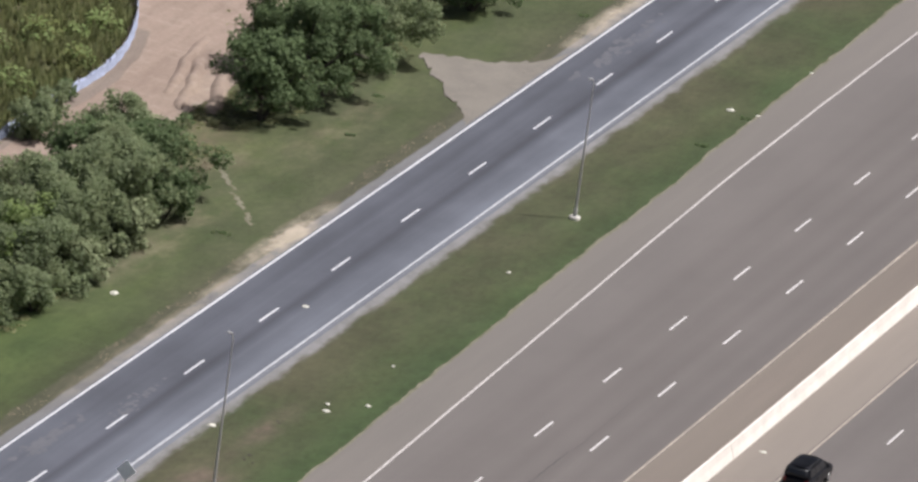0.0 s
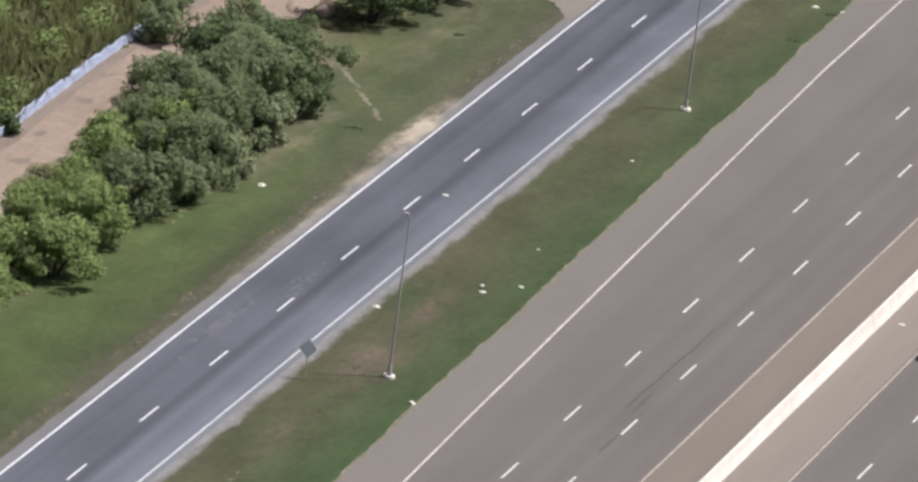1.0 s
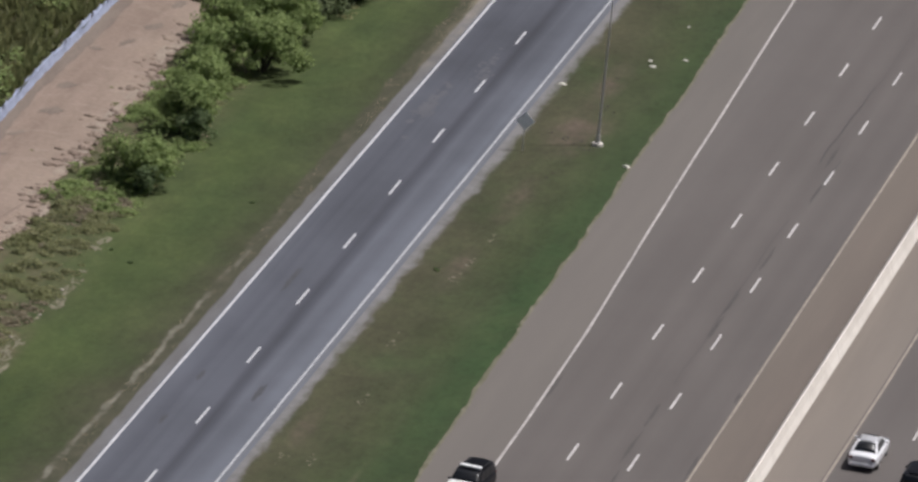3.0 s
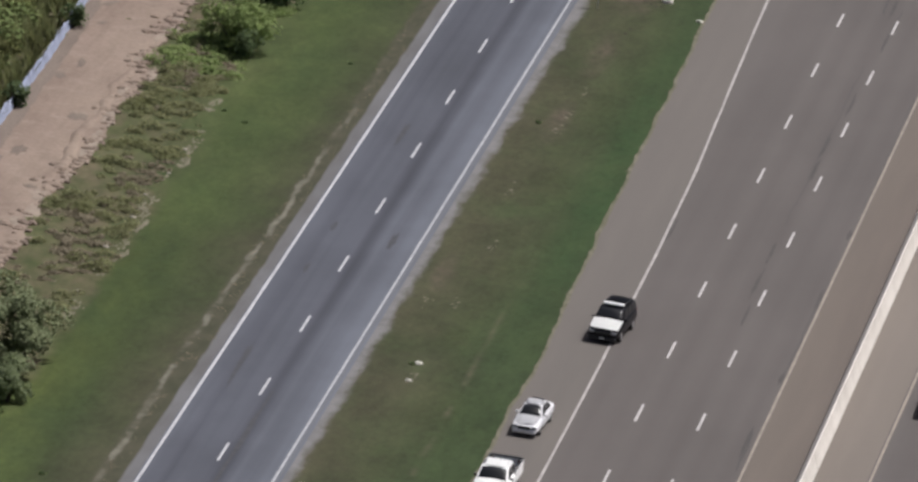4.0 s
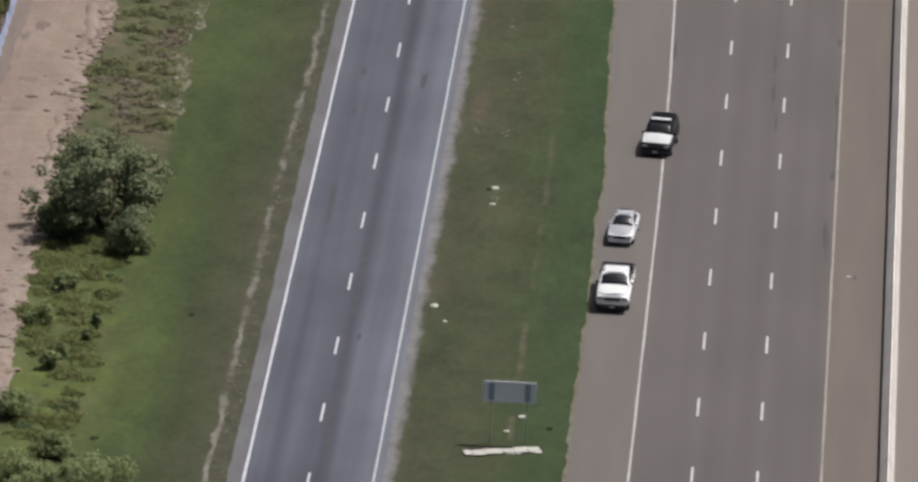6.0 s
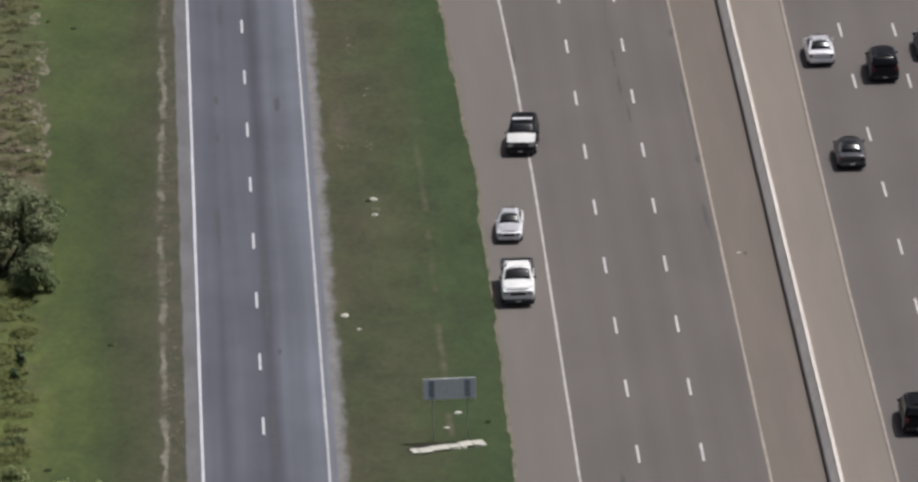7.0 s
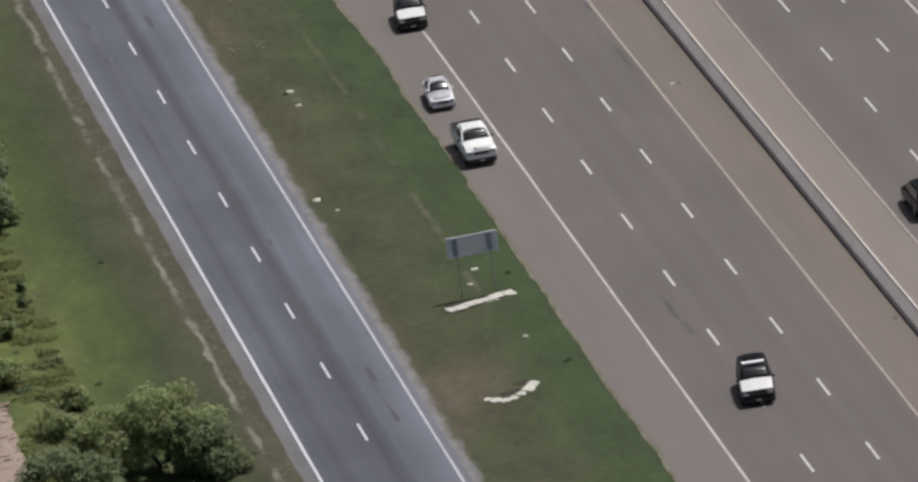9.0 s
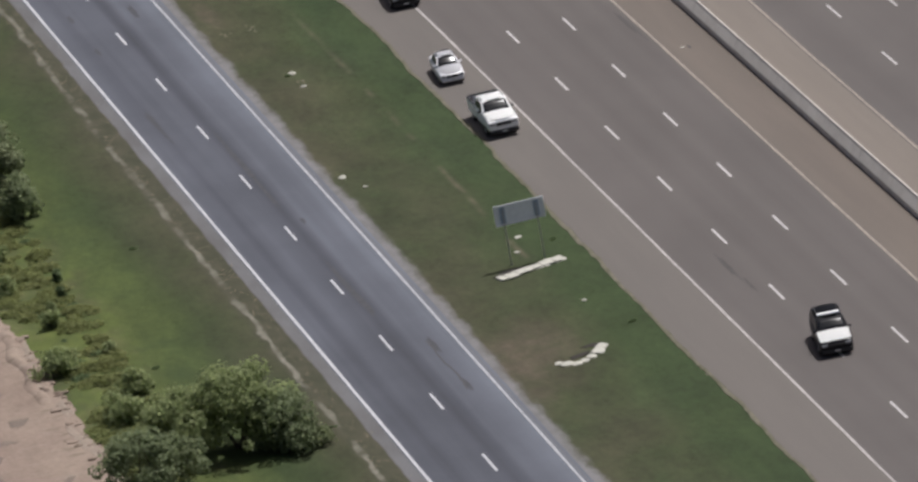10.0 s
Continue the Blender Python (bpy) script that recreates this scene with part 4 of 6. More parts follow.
def tree(kind, x, y, r, h, leaf, label, seed, low=0.05, long=1.0, dense=1.0, size=0.125, under=0.10, skirt=0.78):
    """A many-stemmed brush tree: tapered stems and limbs, a crown of leaf clumps gathered in uneven boughs with gaps."""
    rnd = random.Random(seed)
    top = thing(kind, label, "tree" if h > 2.6 else "bush")
    top.location = (x, y, -0.05)
    heads, skew = [], rnd.uniform(0, 6.28)
    for i in range(int(12 + 3.2 * r * h)):
        a, q = rnd.uniform(0, 2 * math.pi), rnd.random() ** 0.45
        zz = rnd.uniform(under, 0.90)
        edge = math.sqrt(max(0.06, 1 - ((zz - 0.34) / 0.66) ** 2)) if zz > 0.34 else skirt + (1 - skirt) * zz / 0.34
        k = (r - 0.35) * q * edge * rnd.uniform(0.62, 1.28) * (1 + 0.22 * math.sin(2 * a + skew) + 0.15 * math.sin(5 * a + 2 * skew))
        heads.append((Vector((k * math.cos(a), k * math.sin(a) * long, h * zz)), min(r * 0.36, rnd.uniform(0.26, 0.90))))
    stems = rnd.randint(3, 5)
    forks = []
    for i in range(stems):
        a = 2 * math.pi * (i + rnd.random() * 0.6) / stems
        base = Vector((0.18 * math.cos(a), 0.18 * math.sin(a), 0))
        fork = Vector((r * 0.32 * math.cos(a), r * 0.32 * math.sin(a) * long, h * rnd.uniform(0.28, 0.42)))
        part("trunk", tube(bmesh.new(), base, fork, 0.03 * h, 0.018 * h, 7), BARK, top)
        forks.append(fork)
    for c, q in heads[:12]:
        f = min(forks, key=lambda p: (p - c).length)
        bm = bmesh.new()
        tube(bm, f, c, 0.011 * h, 0.004 * h, 5)
        part("limb", bm, BARK, top)
    pts, outs = [], []
    for c, q in heads:
        m = int(dense * rnd.uniform(4.0, 8.0) * q * q / (size * size))
        d = rng.normal(size=(m, 3))
        d /= np.linalg.norm(d, axis=1, keepdims=True)
        bump = np.array([1 + 0.38 * noise.noise(Vector(v) * 1.8 + Vector((seed, c.x, c.y))) for v in d])[:, None]
        p = np.array(c) + d * q * bump * rng.triangular(0.55, 0.98, 1.25, (m, 1)) * np.array([1, 1, 0.85])
        mid = p - np.array([0, 0, 0.40 * h])
        mid /= np.linalg.norm(mid, axis=1, keepdims=True) + 1e-9
        ok = p[:, 2] > low * h
        pts.append(p[ok])
        outs.append((0.7 * d + 0.5 * mid + np.array([0, 0, 0.35]))[ok])
    clumps("crown", np.concatenate(pts), np.concatenate(outs), size, leaf, top, loose=0.70)
    return top


# thicket beside the caliche spill: x, y, radius, height, leaves, length
THICKET = [
    (-35.3, 26.5, 3.6, 4.5, LEAF_GREY, 1.1), (-34.9, 33, 3.6, 5.2, LEAF_GREY, 1.15), (-35.5, 40.5, 4, 5.8, LEAF_GREY, 1.2),
    (-36.4, 48.5, 3.6, 5, LEAF_TREE, 1.2), (-39.4, 54.5, 2.2, 3.4, LEAF_GREY, 1.1), (-39.2, 24.5, 2.6, 3.8, LEAF_BRIGHT, 1.3),
    (-39.2, 31.5, 2.8, 4.4, LEAF_GREY, 1.2), (-39.6, 38.5, 3, 4.7, LEAF_GREY, 1.2), (-40.2, 46, 2.9, 4.8, LEAF_TREE, 1.2),
    (-41, 52.5, 2.2, 3.8, LEAF_GREY, 1.2), (-42.6, 59, 1.5, 2.7, LEAF_GREY, 1.2), (-42.4, 41, 1.9, 3, LEAF_GREY, 1.3),
    (-46.6, 54, 2, 2.8, LEAF_GREY, 1.2), (-47.4, 58.8, 1.3, 2.2, LEAF_GREY, 1.2), (-38.6, 16.5, 2, 3, LEAF_BRIGHT, 1.3),
    (-35, 18.5, 2.9, 4, LEAF_GREY, 1.2),
    (-37.2, 29.5, 2.4, 4.6, LEAF_BRIGHT, 1.4), (-37.4, 36.8, 2.6, 5.4, LEAF_GREY, 1.4), (-37.8, 44.5, 2.4, 5.5, LEAF_GREY, 1.4), (-33.2, 37.2, 1.9, 3.2, LEAF_OLIVE, 1.3), (-33.0, 29.6, 1.7, 2.9, LEAF_OLIVE, 1.4), (-33.6, 44.6, 1.7, 3.4, LEAF_TREE, 1.3), (-33.1, 22.5, 1.6, 2.8, LEAF_GREY, 1.4),
]
# trees on either side of the driveway: x, y, radius, height, leaves, length
DRIVEWAY_TREES = [
    (-36.4, 68.0, 3.6, 6.0, LEAF_TREE, 1.1), (-35.0, 75.5, 4.3, 7.4, LEAF_TREE, 1.3), (-34.9, 84, 4.0, 6.8, LEAF_GREY, 1.3), (-39.5, 78.0, 3.2, 5.6, LEAF_TREE, 1.2),
    (-36.8, 93, 3.4, 5, LEAF_GREY, 1.3), (-34, 101, 3, 4.6, LEAF_TREE, 1.2), (-35.5, 110, 3.2, 5, LEAF_TREE, 1.3),
    (-37.5, 120, 3.6, 5.2, LEAF_TREE, 1.3),
]
# shrubs and single trees along the dirt track: x, y, radius, height, leaves, length
SHRUB_ROW = [
    (-35.6, 10.5, 3, 4.2, LEAF_BRIGHT, 1.2), (-34.9, 3.2, 2.9, 4, LEAF_BRIGHT, 1.2), (-39, 9.5, 2.1, 3.2, LEAF_BRIGHT, 1.4),
    (-38.4, 2.5, 2, 3, LEAF_BRIGHT, 1.4), (-37, -4.5, 2.2, 3.0, LEAF_BRIGHT, 1.2), (-36.1, -12.6, 2.2, 3.6, LEAF_BRIGHT, 1.1), (-34.9, -14.2, 1.2, 2.4, LEAF_TREE, 1.0),
    # dark bush at (-38.9, -96.4) is added for the shade under the olive crown
    (-36.2, -24.4, 2.3, 3.1, LEAF_BRIGHT, 1.2), (-34.9, -26.4, 1.0, 2.0, LEAF_TREE, 1.0), (-36.5, -93.8, 4.6, 5.5, LEAF_OLIVE, 0.95), (-38.9, -96.4, 1.9, 2.5, LEAF_TREE, 1.0), (-34.6, -98.6, 1.6, 2.7, LEAF_GREY, 1.0), (-32.4, -150.5, 3.7, 4.7, LEAF_TIPS, 1), (-30.2, -152.6, 2.4, 3.6, LEAF_GREY, 1),
    (-35.6, -147.8, 2.4, 3, LEAF_TIPS, 1), (-38.6, -156, 3, 4, LEAF_GREY, 1),
]
NAMES_T = {LEAF_TREE: "dark green brush tree with dense small leaves beside the verge", LEAF_OLIVE: "olive green brush tree with a broad crown beside the dirt track", LEAF_GREY: "grey-green brush tree with dense small leaves beside the verge", LEAF_BRIGHT: "fresh green bushy shrub on the grass verge", LEAF_TIPS: "yellowish green bushy shrub beside the dirt track"}
for i, (x, y, r, h, leaf, lg) in enumerate(THICKET + DRIVEWAY_TREES + SHRUB_ROW):
    lifted = leaf is LEAF_OLIVE and r > 4 or leaf is LEAF_TIPS and h > 4.5      # crown carried clear of the ground
    tagged(tree("brush_tree" if h > 2.6 else "bush", x, y, r, h, leaf, NAMES_T[leaf], 100 + i, long=lg, low=0.10 if lifted else 0.05, under=0.27 if lifted else 0.22 if leaf in (LEAF_TREE, LEAF_BRIGHT) else 0.08, skirt=0.5 if leaf is LEAF_BRIGHT else 0.78), group="brush trees along the verge")

SHRUBS = [(-35.2, -113.2, 0.55, 1.0), (-35.6, -116.0, 0.5, 0.7), (-38.4, -113.0, 1.0, 1.1), (-37.2, -121.0, 0.8, 0.9), (-36.7, -119.0, 0.6, 0.8), (-38.6, -130.0, 1.3, 1.3),
          (-35.4, -136.5, 1.1, 1.4), (-37.0, -141.0, 1.6, 1.7), (-33.0, -142.5, 1.2, 1.5), (-37.8, -106.5, 1.0, 1.0), (-35.2, -128.0, 0.6, 0.6), (-30.2, -146.0, 1.0, 1.5), (-29.2, -152.0, 1.0, 1.3)]
for i, (x, y, r, h) in enumerate(SHRUBS):
    tagged(tree("bush", x, y, r, h, LEAF_TREE if i < 2 else LEAF_TIPS, "dark green small bush on the grass verge" if i < 2 else "low yellowish green bush on the grass verge", 300 + i, size=0.13), group="low bushes on the verge")


def scatter(n, x0, x1, y0, y1, keep=None):
    p = np.stack([rng.uniform(x0, x1, n), rng.uniform(y0, y1, n), np.zeros(n)], 1)
    if keep is not None:
        p = p[np.array([keep(a, b) for a, b, _ in p])]
    return p


def tufts(name, base, height, mat, label, category, blades=4, spread=0.12, width=0.035, lean=(1.4, 3.6)):
    """Grass tufts: a few narrow leaning blades each."""
    n = len(base)
    a = rng.uniform(0, 2 * math.pi, (n, blades))
    way = np.stack([np.cos(a), np.sin(a), np.zeros_like(a)], -1)
    foot = base[:, None, :] + way * spread * 0.3
    hgt = np.broadcast_to(np.asarray(height), (n,))[:, None] * rng.uniform(0.5, 1.25, (n, blades))
    tip = foot + way * (hgt * rng.uniform(lean[0], lean[1], (n, blades)))[..., None]
    tip[..., 2] += hgt
    side = np.stack([-np.sin(a), np.cos(a), np.zeros_like(a)], -1) * width * rng.uniform(0.6, 1.4, (n, blades, 1))
    corners = np.stack([foot - side, tip, foot + side], 2).reshape(-1, 3, 3)[:, ::-1]
    return tagged(new(name, leaf_mesh(name, corners, mat)), label, category, kind="stuff")


def dens(size, seed, lo):
    return lambda x, y: noise.noise((x / size, y / size * 0.6, seed)) + 0.25 * random.random() > lo


FLAT = (3.5, 8.0)
g = scatter(24000, -16.9, -6.8, V0, V1, lambda x, y: -16.5 + wr(y) < x < grass_edge(y) - 0.05 and dens(2.2, 5.0, -0.45)(x, y))
g[:, 2] = [ground_z(a, b) for a, b, _ in g]
tufts("median_grass", g, 0.02, BLADE, "short patchy olive and green grass of the median", "grass", lean=FLAT)
g = scatter(24000, -36.0, -26.9, V0, V1, lambda x, y: dens(2.4, 12.0, -0.5)(x, y) and not (x > -34 and 77 < y < 96))
g[:, 2] = [ground_z(a, b) for a, b, _ in g]
tufts("verge_grass", g, 0.02, BLADE, "mown green grass of the verge", "grass", lean=FLAT)
g = scatter(1500, -26.75, -25.6, V0, V1, lambda x, y: not 76 < y < 97 and dens(1.2, 15.0, 0.1)(x, y))
g[:, 2] = -0.05
tufts("dry_verge_grass", g, 0.10, LEAF_BROWN, "dead brown grass along the frontage road", "grass")
weeds = []
for x, y, _ in scatter(46, -35, -7.5, V0, V1, lambda x, y: x < -27 or -15.5 < x < grass_edge(y) - 0.4):
    k = random.uniform(0.3, 1.0) ** 1.5
    weeds.append(np.array((x, y, -0.05)) + rng.normal(size=(int(4 + 16 * k), 3)) * np.array([0.26 * k, 0.18 * k, 0.0]))
tufts("dark_weeds", np.concatenate(weeds), 0.13, LEAF_TREE, "scattered clumps of dark weeds in the grass", "weeds", blades=5, spread=0.2, width=0.06, lean=(0.3, 1.4))


def scrub(name, count, x0, x1, y0, y1, rad, mat, label, seed, lo, size=0.09, size2=5.0, keep=None, flat=0.45):
    """Low tangled scrub: leaf clumps heaped into many uneven mounds with gaps."""
    pts, outs = [], []
    for _ in range(count):
        x, y = random.uniform(x0, x1), random.uniform(y0, y1)
        q = noise.noise((x / size2, y / size2 * 0.6, seed)) + 0.4 * noise.noise((x / size2 * 3.1, y / size2 * 2.4, seed + 4))
        if q < lo or (keep is not None and not keep(x, y)):
            continue
        rr = random.uniform(*rad) * min(1.0, 0.6 + (q - lo))
        m = max(8, int(3.6 * rr * rr / (size * size)))
        d = rng.normal(size=(m, 3))
        d[:, 2] = np.abs(d[:, 2])
        d /= np.linalg.norm(d, axis=1, keepdims=True)
        p = np.array((x, y, -0.08)) + d * rr * rng.uniform(0.7, 1.15, (m, 1)) * np.array([random.uniform(0.8, 1.3), random.uniform(0.8, 1.3), flat * random.uniform(0.5, 1.2)])
        pts.append(p)
        outs.append(0.35 * d + np.array([0, 0, 0.9]))
    return tagged(clumps(name, np.concatenate(pts), np.concatenate(outs), size, mat, loose=0.5), label, "scrub", kind="stuff")


def brush_edge(y):
    return -34.7 + 1.1 * wc(y) + 0.8 * wa(y * 0.8 + 3)


def brush_strip(x, y):
    return track_right(y) + 0.2 < x < brush_edge(y)


flecks("pale_dead_grass", along(260, lambda y: brush_edge(y) + 0.1, 0.18, -84, -36, (0.05, 0.16), 31, -0.05, 4.0), -0.5, PALE_GRASS, "pale dead grass at the edge of the scrub", "dead grass", 41)
scrub("olive_scrub", 1500, -42.5, -33.0, -92, 60, (0.25, 0.85), LEAF_SCRUB, "tangled olive scrub along the dirt track", 2.0, 0.0, keep=brush_strip, flat=0.6)
scrub("fresh_scrub", 900, -41.5, -33.0, -31, 18, (0.25, 0.9), LEAF_BRIGHT, "patches of fresh green scrub along the dirt track", 4.4, 0.02, size=0.11, keep=brush_strip, flat=0.65)
scrub("dry_brush", 1700, -42.5, -33.0, -92, 60, (0.2, 0.6), LEAF_BROWN, "dry brown brush along the dirt track", 7.0, 0.05, keep=brush_strip, flat=0.55)
scrub("olive_scrub", 900, -44.5, -32.4, 18, 128, (0.25, 0.75), LEAF_SCRUB, "tangled olive scrub at the foot of the trees", 2.5, 0.0, keep=lambda x, y: track_right(y) + 0.3 < x < -32.6 + wc(y) and not (y > 56 and x > -34.5))
scrub("olive_scrub", 160, -42.8, -40.4, 16, 46, (0.4, 1.1), LEAF_SCRUB, "tangled olive scrub behind the trees", 2.9, -0.4, flat=0.9)
scrub("low_green_scrub", 1300, -42.5, -33.0, -190, -97, (0.3, 0.95), LEAF_LOW, "low yellowish green scrub along the dirt track", 3.0, -0.22, keep=lambda x, y: track_right(y) + 0.2 < x < -35.0 + 1.3 * wc(y))
scrub("dark_green_scrub", 420, -42.5, -33.0, -190, -97, (0.2, 0.55), LEAF_TREE, "patches of darker scrub along the dirt track", 5.0, 0.12, keep=lambda x, y: track_right(y) + 0.2 < x < -35.0 + 1.3 * wc(y))
# dark weeds, which also stand in for spots of shade behind the fabric
scrub("fence_weeds", 420, -49.5, -46.0, -110, 66, (0.15, 0.55), LEAF_TREE, "dark weeds pushing through the fabric fence", 1.7, 0.18, size=0.10, flat=1.3, keep=lambda x, y: abs(x - fence_x(y) + 0.1) < 0.45)
scrub("track_weeds", 260, -47.0, -40.0, V0, V1, (0.1, 0.35), LEAF_SCRUB, "sparse dry weeds on the dirt track", 6.0, 0.25, size=0.08, keep=lambda x, y: fence_x(y) < x)
g = scatter(26000, -78, -46.2, -110, V1 + 20, lambda x, y: x < fence_x(y) - 0.3)
g[:, 2] = -0.1
hh = 1.1 + 0.5 * np.array([noise.noise((a / 4, b / 4, 2.0)) for a, b, _ in g])
tufts("tall_cane", g, hh, REED, "tall green cane growing behind the fence", "cane", blades=6, spread=0.3, width=0.12, lean=(0.25, 0.8))


scrub("rank_weeds", 900, -78, -48.5, -110, V1 + 20, (0.5, 1.5), LEAF_BRIGHT, "rank green weeds growing behind the fence", 8.0, -0.1, size=0.16, flat=1.9, keep=lambda x, y: x < fence_x(y) - 1.5)
scrub("rank_weeds", 600, -78, -48.5, -110, V1 + 20, (0.5, 1.3), LEAF_LOW, "yellowish rank weeds growing behind the fence", 9.0, 0.0, size=0.16, flat=2.0, keep=lambda x, y: x < fence_x(y) - 1.5)


# ------------------------------------------------------------------ poles, signs
def street_lamp(x, y, h, arm):
    top = thing("street_lamp", "tall thin grey steel street lamp in the median grass", "street lamp", "street lamps in the median")
    top.location = (x, y, -0.1)
    bm = bmesh.new()
    tube(bm, (0, 0, 0), (0, 0, 0.22), 0.38, 0.36, 16)
    part("concrete_footing", bm, CONCRETE, top, "round concrete footing")
    bm = bmesh.new()
    box(bm, -0.2, 0.2, -0.2, 0.2, 0.22, 0.27, 0.01)
    tube(bm, (0, 0, 0.27), (0, 0, 0.75), 0.15, 0.14, 12)
    part("base_flange", bm, STEEL, top)
    bm = bmesh.new()
    tube(bm, (0, 0, 0.7), (0, 0, h), 0.085, 0.032, 12)
    part("pole", bm, STEEL, top)
    bm = bmesh.new()
    tube(bm, (0, 0, h - 0.25), (arm * 0.5, 0, h + 0.15), 0.035, 0.03, 8)
    tube(bm, (arm * 0.5, 0, h + 0.15), (arm, 0, h + 0.2), 0.03, 0.025, 8)
    part("arm", bm, STEEL, top)
    s = 1 if arm > 0 else -1
    bm = boxed(min(arm, arm + 0.26 * s), max(arm, arm + 0.26 * s), -0.08, 0.08, h + 0.1, h + 0.2, 0.03)
    part("lamp_head", bm, STEEL, top, "grey lamp head")


street_lamp(-11.45, -1.0, 10.4, -0.12)
street_lamp(-12.5, 63.6, 9.4, -0.12)


def large_sign(x, y):
    """Seen from behind: panel with edge frame, upright stiffeners and two posts."""
    top = thing("road_sign", "large blue-grey road sign seen from its plain back", "road sign")
    top.matrix_world = pose(x, y, -0.1, 0, 0, 0)
    w, z0, z1 = 1.45, 2.52, 3.66
    part("panel", boxed(-w, w, 0.0, 0.02, z0, z1), SIGN_BACK, top)
    for a, b, c, d in ((-w - 0.05, w + 0.05, z1 - 0.05, z1 + 0.05), (-w - 0.05, w + 0.05, z0 - 0.05, z0 + 0.03)):
        part("edge_rail", boxed(a, b, -0.05, -0.003, c, d, 0.008), SIGN_EDGE, top)
    for a in (-w - 0.06, w - 0.04):
        part("edge_rail", boxed(a, a + 0.1, -0.047, -0.003, z0 + 0.04, z1 - 0.06, 0.008), SIGN_EDGE, top)
    for a in (-1.18, 0.86):
        part("stiffener", boxed(a, a + 0.32, -0.04, -0.003, z0 + 0.06, z1 - 0.08, 0.01), SIGN_RIB, top)
    for a in (-1.0, 1.0):
        bm = boxed(a - 0.028, a + 0.028, -0.10, -0.045, 0.0, z1 - 0.2, 0.008)
        part("post", bm, STEEL, top)


large_sign(-10.5, -130.0)


def small_sign(x, y):
    top = thing("small_sign", "small grey diamond road sign seen from its back", "road sign")
    top.matrix_world = pose(x, y, -0.1, 0, 0, 8)
    bm = bmesh.new()
    tube(bm, (0, 0, 0), (0, 0, 2.6), 0.035, 0.03, 8)
    part("post", bm, STEEL, top)
    bm = bmesh.new()
    pts = [(0.0, 1.42), (0.60, 2.05), (0.0, 2.68), (-0.60, 2.05)]
    fr = [bm.verts.new((x_, -0.04, z_)) for x_, z_ in pts]
    bk = [bm.verts.new((x_, -0.055, z_)) for x_, z_ in pts]
    bm.faces.new(fr)
    bm.faces.new(bk[::-1])
    for i in range(4):
        bm.faces.new((fr[i], bk[i], bk[(i + 1) % 4], fr[(i + 1) % 4]))
    bmesh.ops.recalc_face_normals(bm, faces=bm.faces[:])
    part("panel", bm, SIGN_EDGE, top, "plain grey diamond panel")


small_sign(-15.6, -4.7)


# broken pale slab under the sign and the second spill of rubble
def slab_strip(x0, y0, x1, y1, w, label, seed):
    rnd = random.Random(seed)
    top = thing("concrete_strip", label, "concrete strip")
    d = Vector((x1 - x0, y1 - y0, 0))
    length = d.length
    top.matrix_world = pose(x0, y0, -0.055, 0, 0, math.degrees(math.atan2(d.y, d.x)))
    u = 0.0
    while u < length - 0.1:
        v = min(length, u + rnd.uniform(0.35, 0.75))
        a, b = -w / 2 * rnd.uniform(0.8, 1.1), w / 2 * rnd.uniform(0.7, 1.1)
        bm = boxed(u + 0.005, v - 0.005, a, b, 0, rnd.uniform(0.10, 0.17), 0.02)
        for k in bm.verts:
            k.co += Vector((rnd.uniform(-0.06, 0.06), rnd.uniform(-0.12, 0.12), rnd.uniform(-0.01, 0.02)))
        part("slab_piece", bm, LITTER, top)
        v += rnd.choice((0.0, 0.04, 0.10))
        u = v


slab_strip(-12.8, -132.3, -8.65, -131.0, 0.8, "broken whitish concrete strip on the median grass", 4)


def lump(name, x, y, r, mat, label, category, seed, flat=0.45, z=-0.05):
    rnd = random.Random(seed)
    bm = bmesh.new()
    bmesh.ops.create_icosphere(bm, subdivisions=2, radius=1)
    for v in bm.verts:
        k = 1 + 0.35 * noise.noise(v.co * 1.7 + Vector((seed, 0, 0)))
        v.co = Vector((v.co.x * r * k * rnd.uniform(0.95, 1.05), v.co.y * r * k * 1.2, max(-0.05, v.co.z * r * k * flat)))
    me = bpy.data.meshes.new(name)
    bm.to_mesh(me)
    bm.free()
    me.materials.append(mat)
    ob = tagged(new(name, me), label, category)
    ob.matrix_world = pose(x, y, z + 0.02, 0, 0, rnd.uniform(0, 360))
    return ob


for i, (x, y, r) in enumerate([(-11.8, 18.2, 0.3), (-12.2, 19.4, 0.22), (-10.1, 20.8, 0.22), (-8.75, -4.6, 0.32), (-30.4, 29.0, 0.35), (-15.97, -105.8, 0.35), (-15.2, -108.6, 0.18), (-13.6, -81.9, 0.34), (-13.6, -85.2, 0.25),
                               (-12.0, 92.9, 0.35), (-10.1, 93.1, 0.2), (-10.3, 105.0, 0.2), (-12.1, 50.4, 0.2), (-11.5, 28.6, 0.15), (-9.9, -125.3, 0.28), (-10.65, -128.0, 0.2), (-16.4, 11.0, 0.35), (-9.6, -139.5, 0.2)]):
    lump("litter", x, y, 0.72 * r, LITTER, "crumpled pale scrap of litter in the grass", "litter", 50 + i)
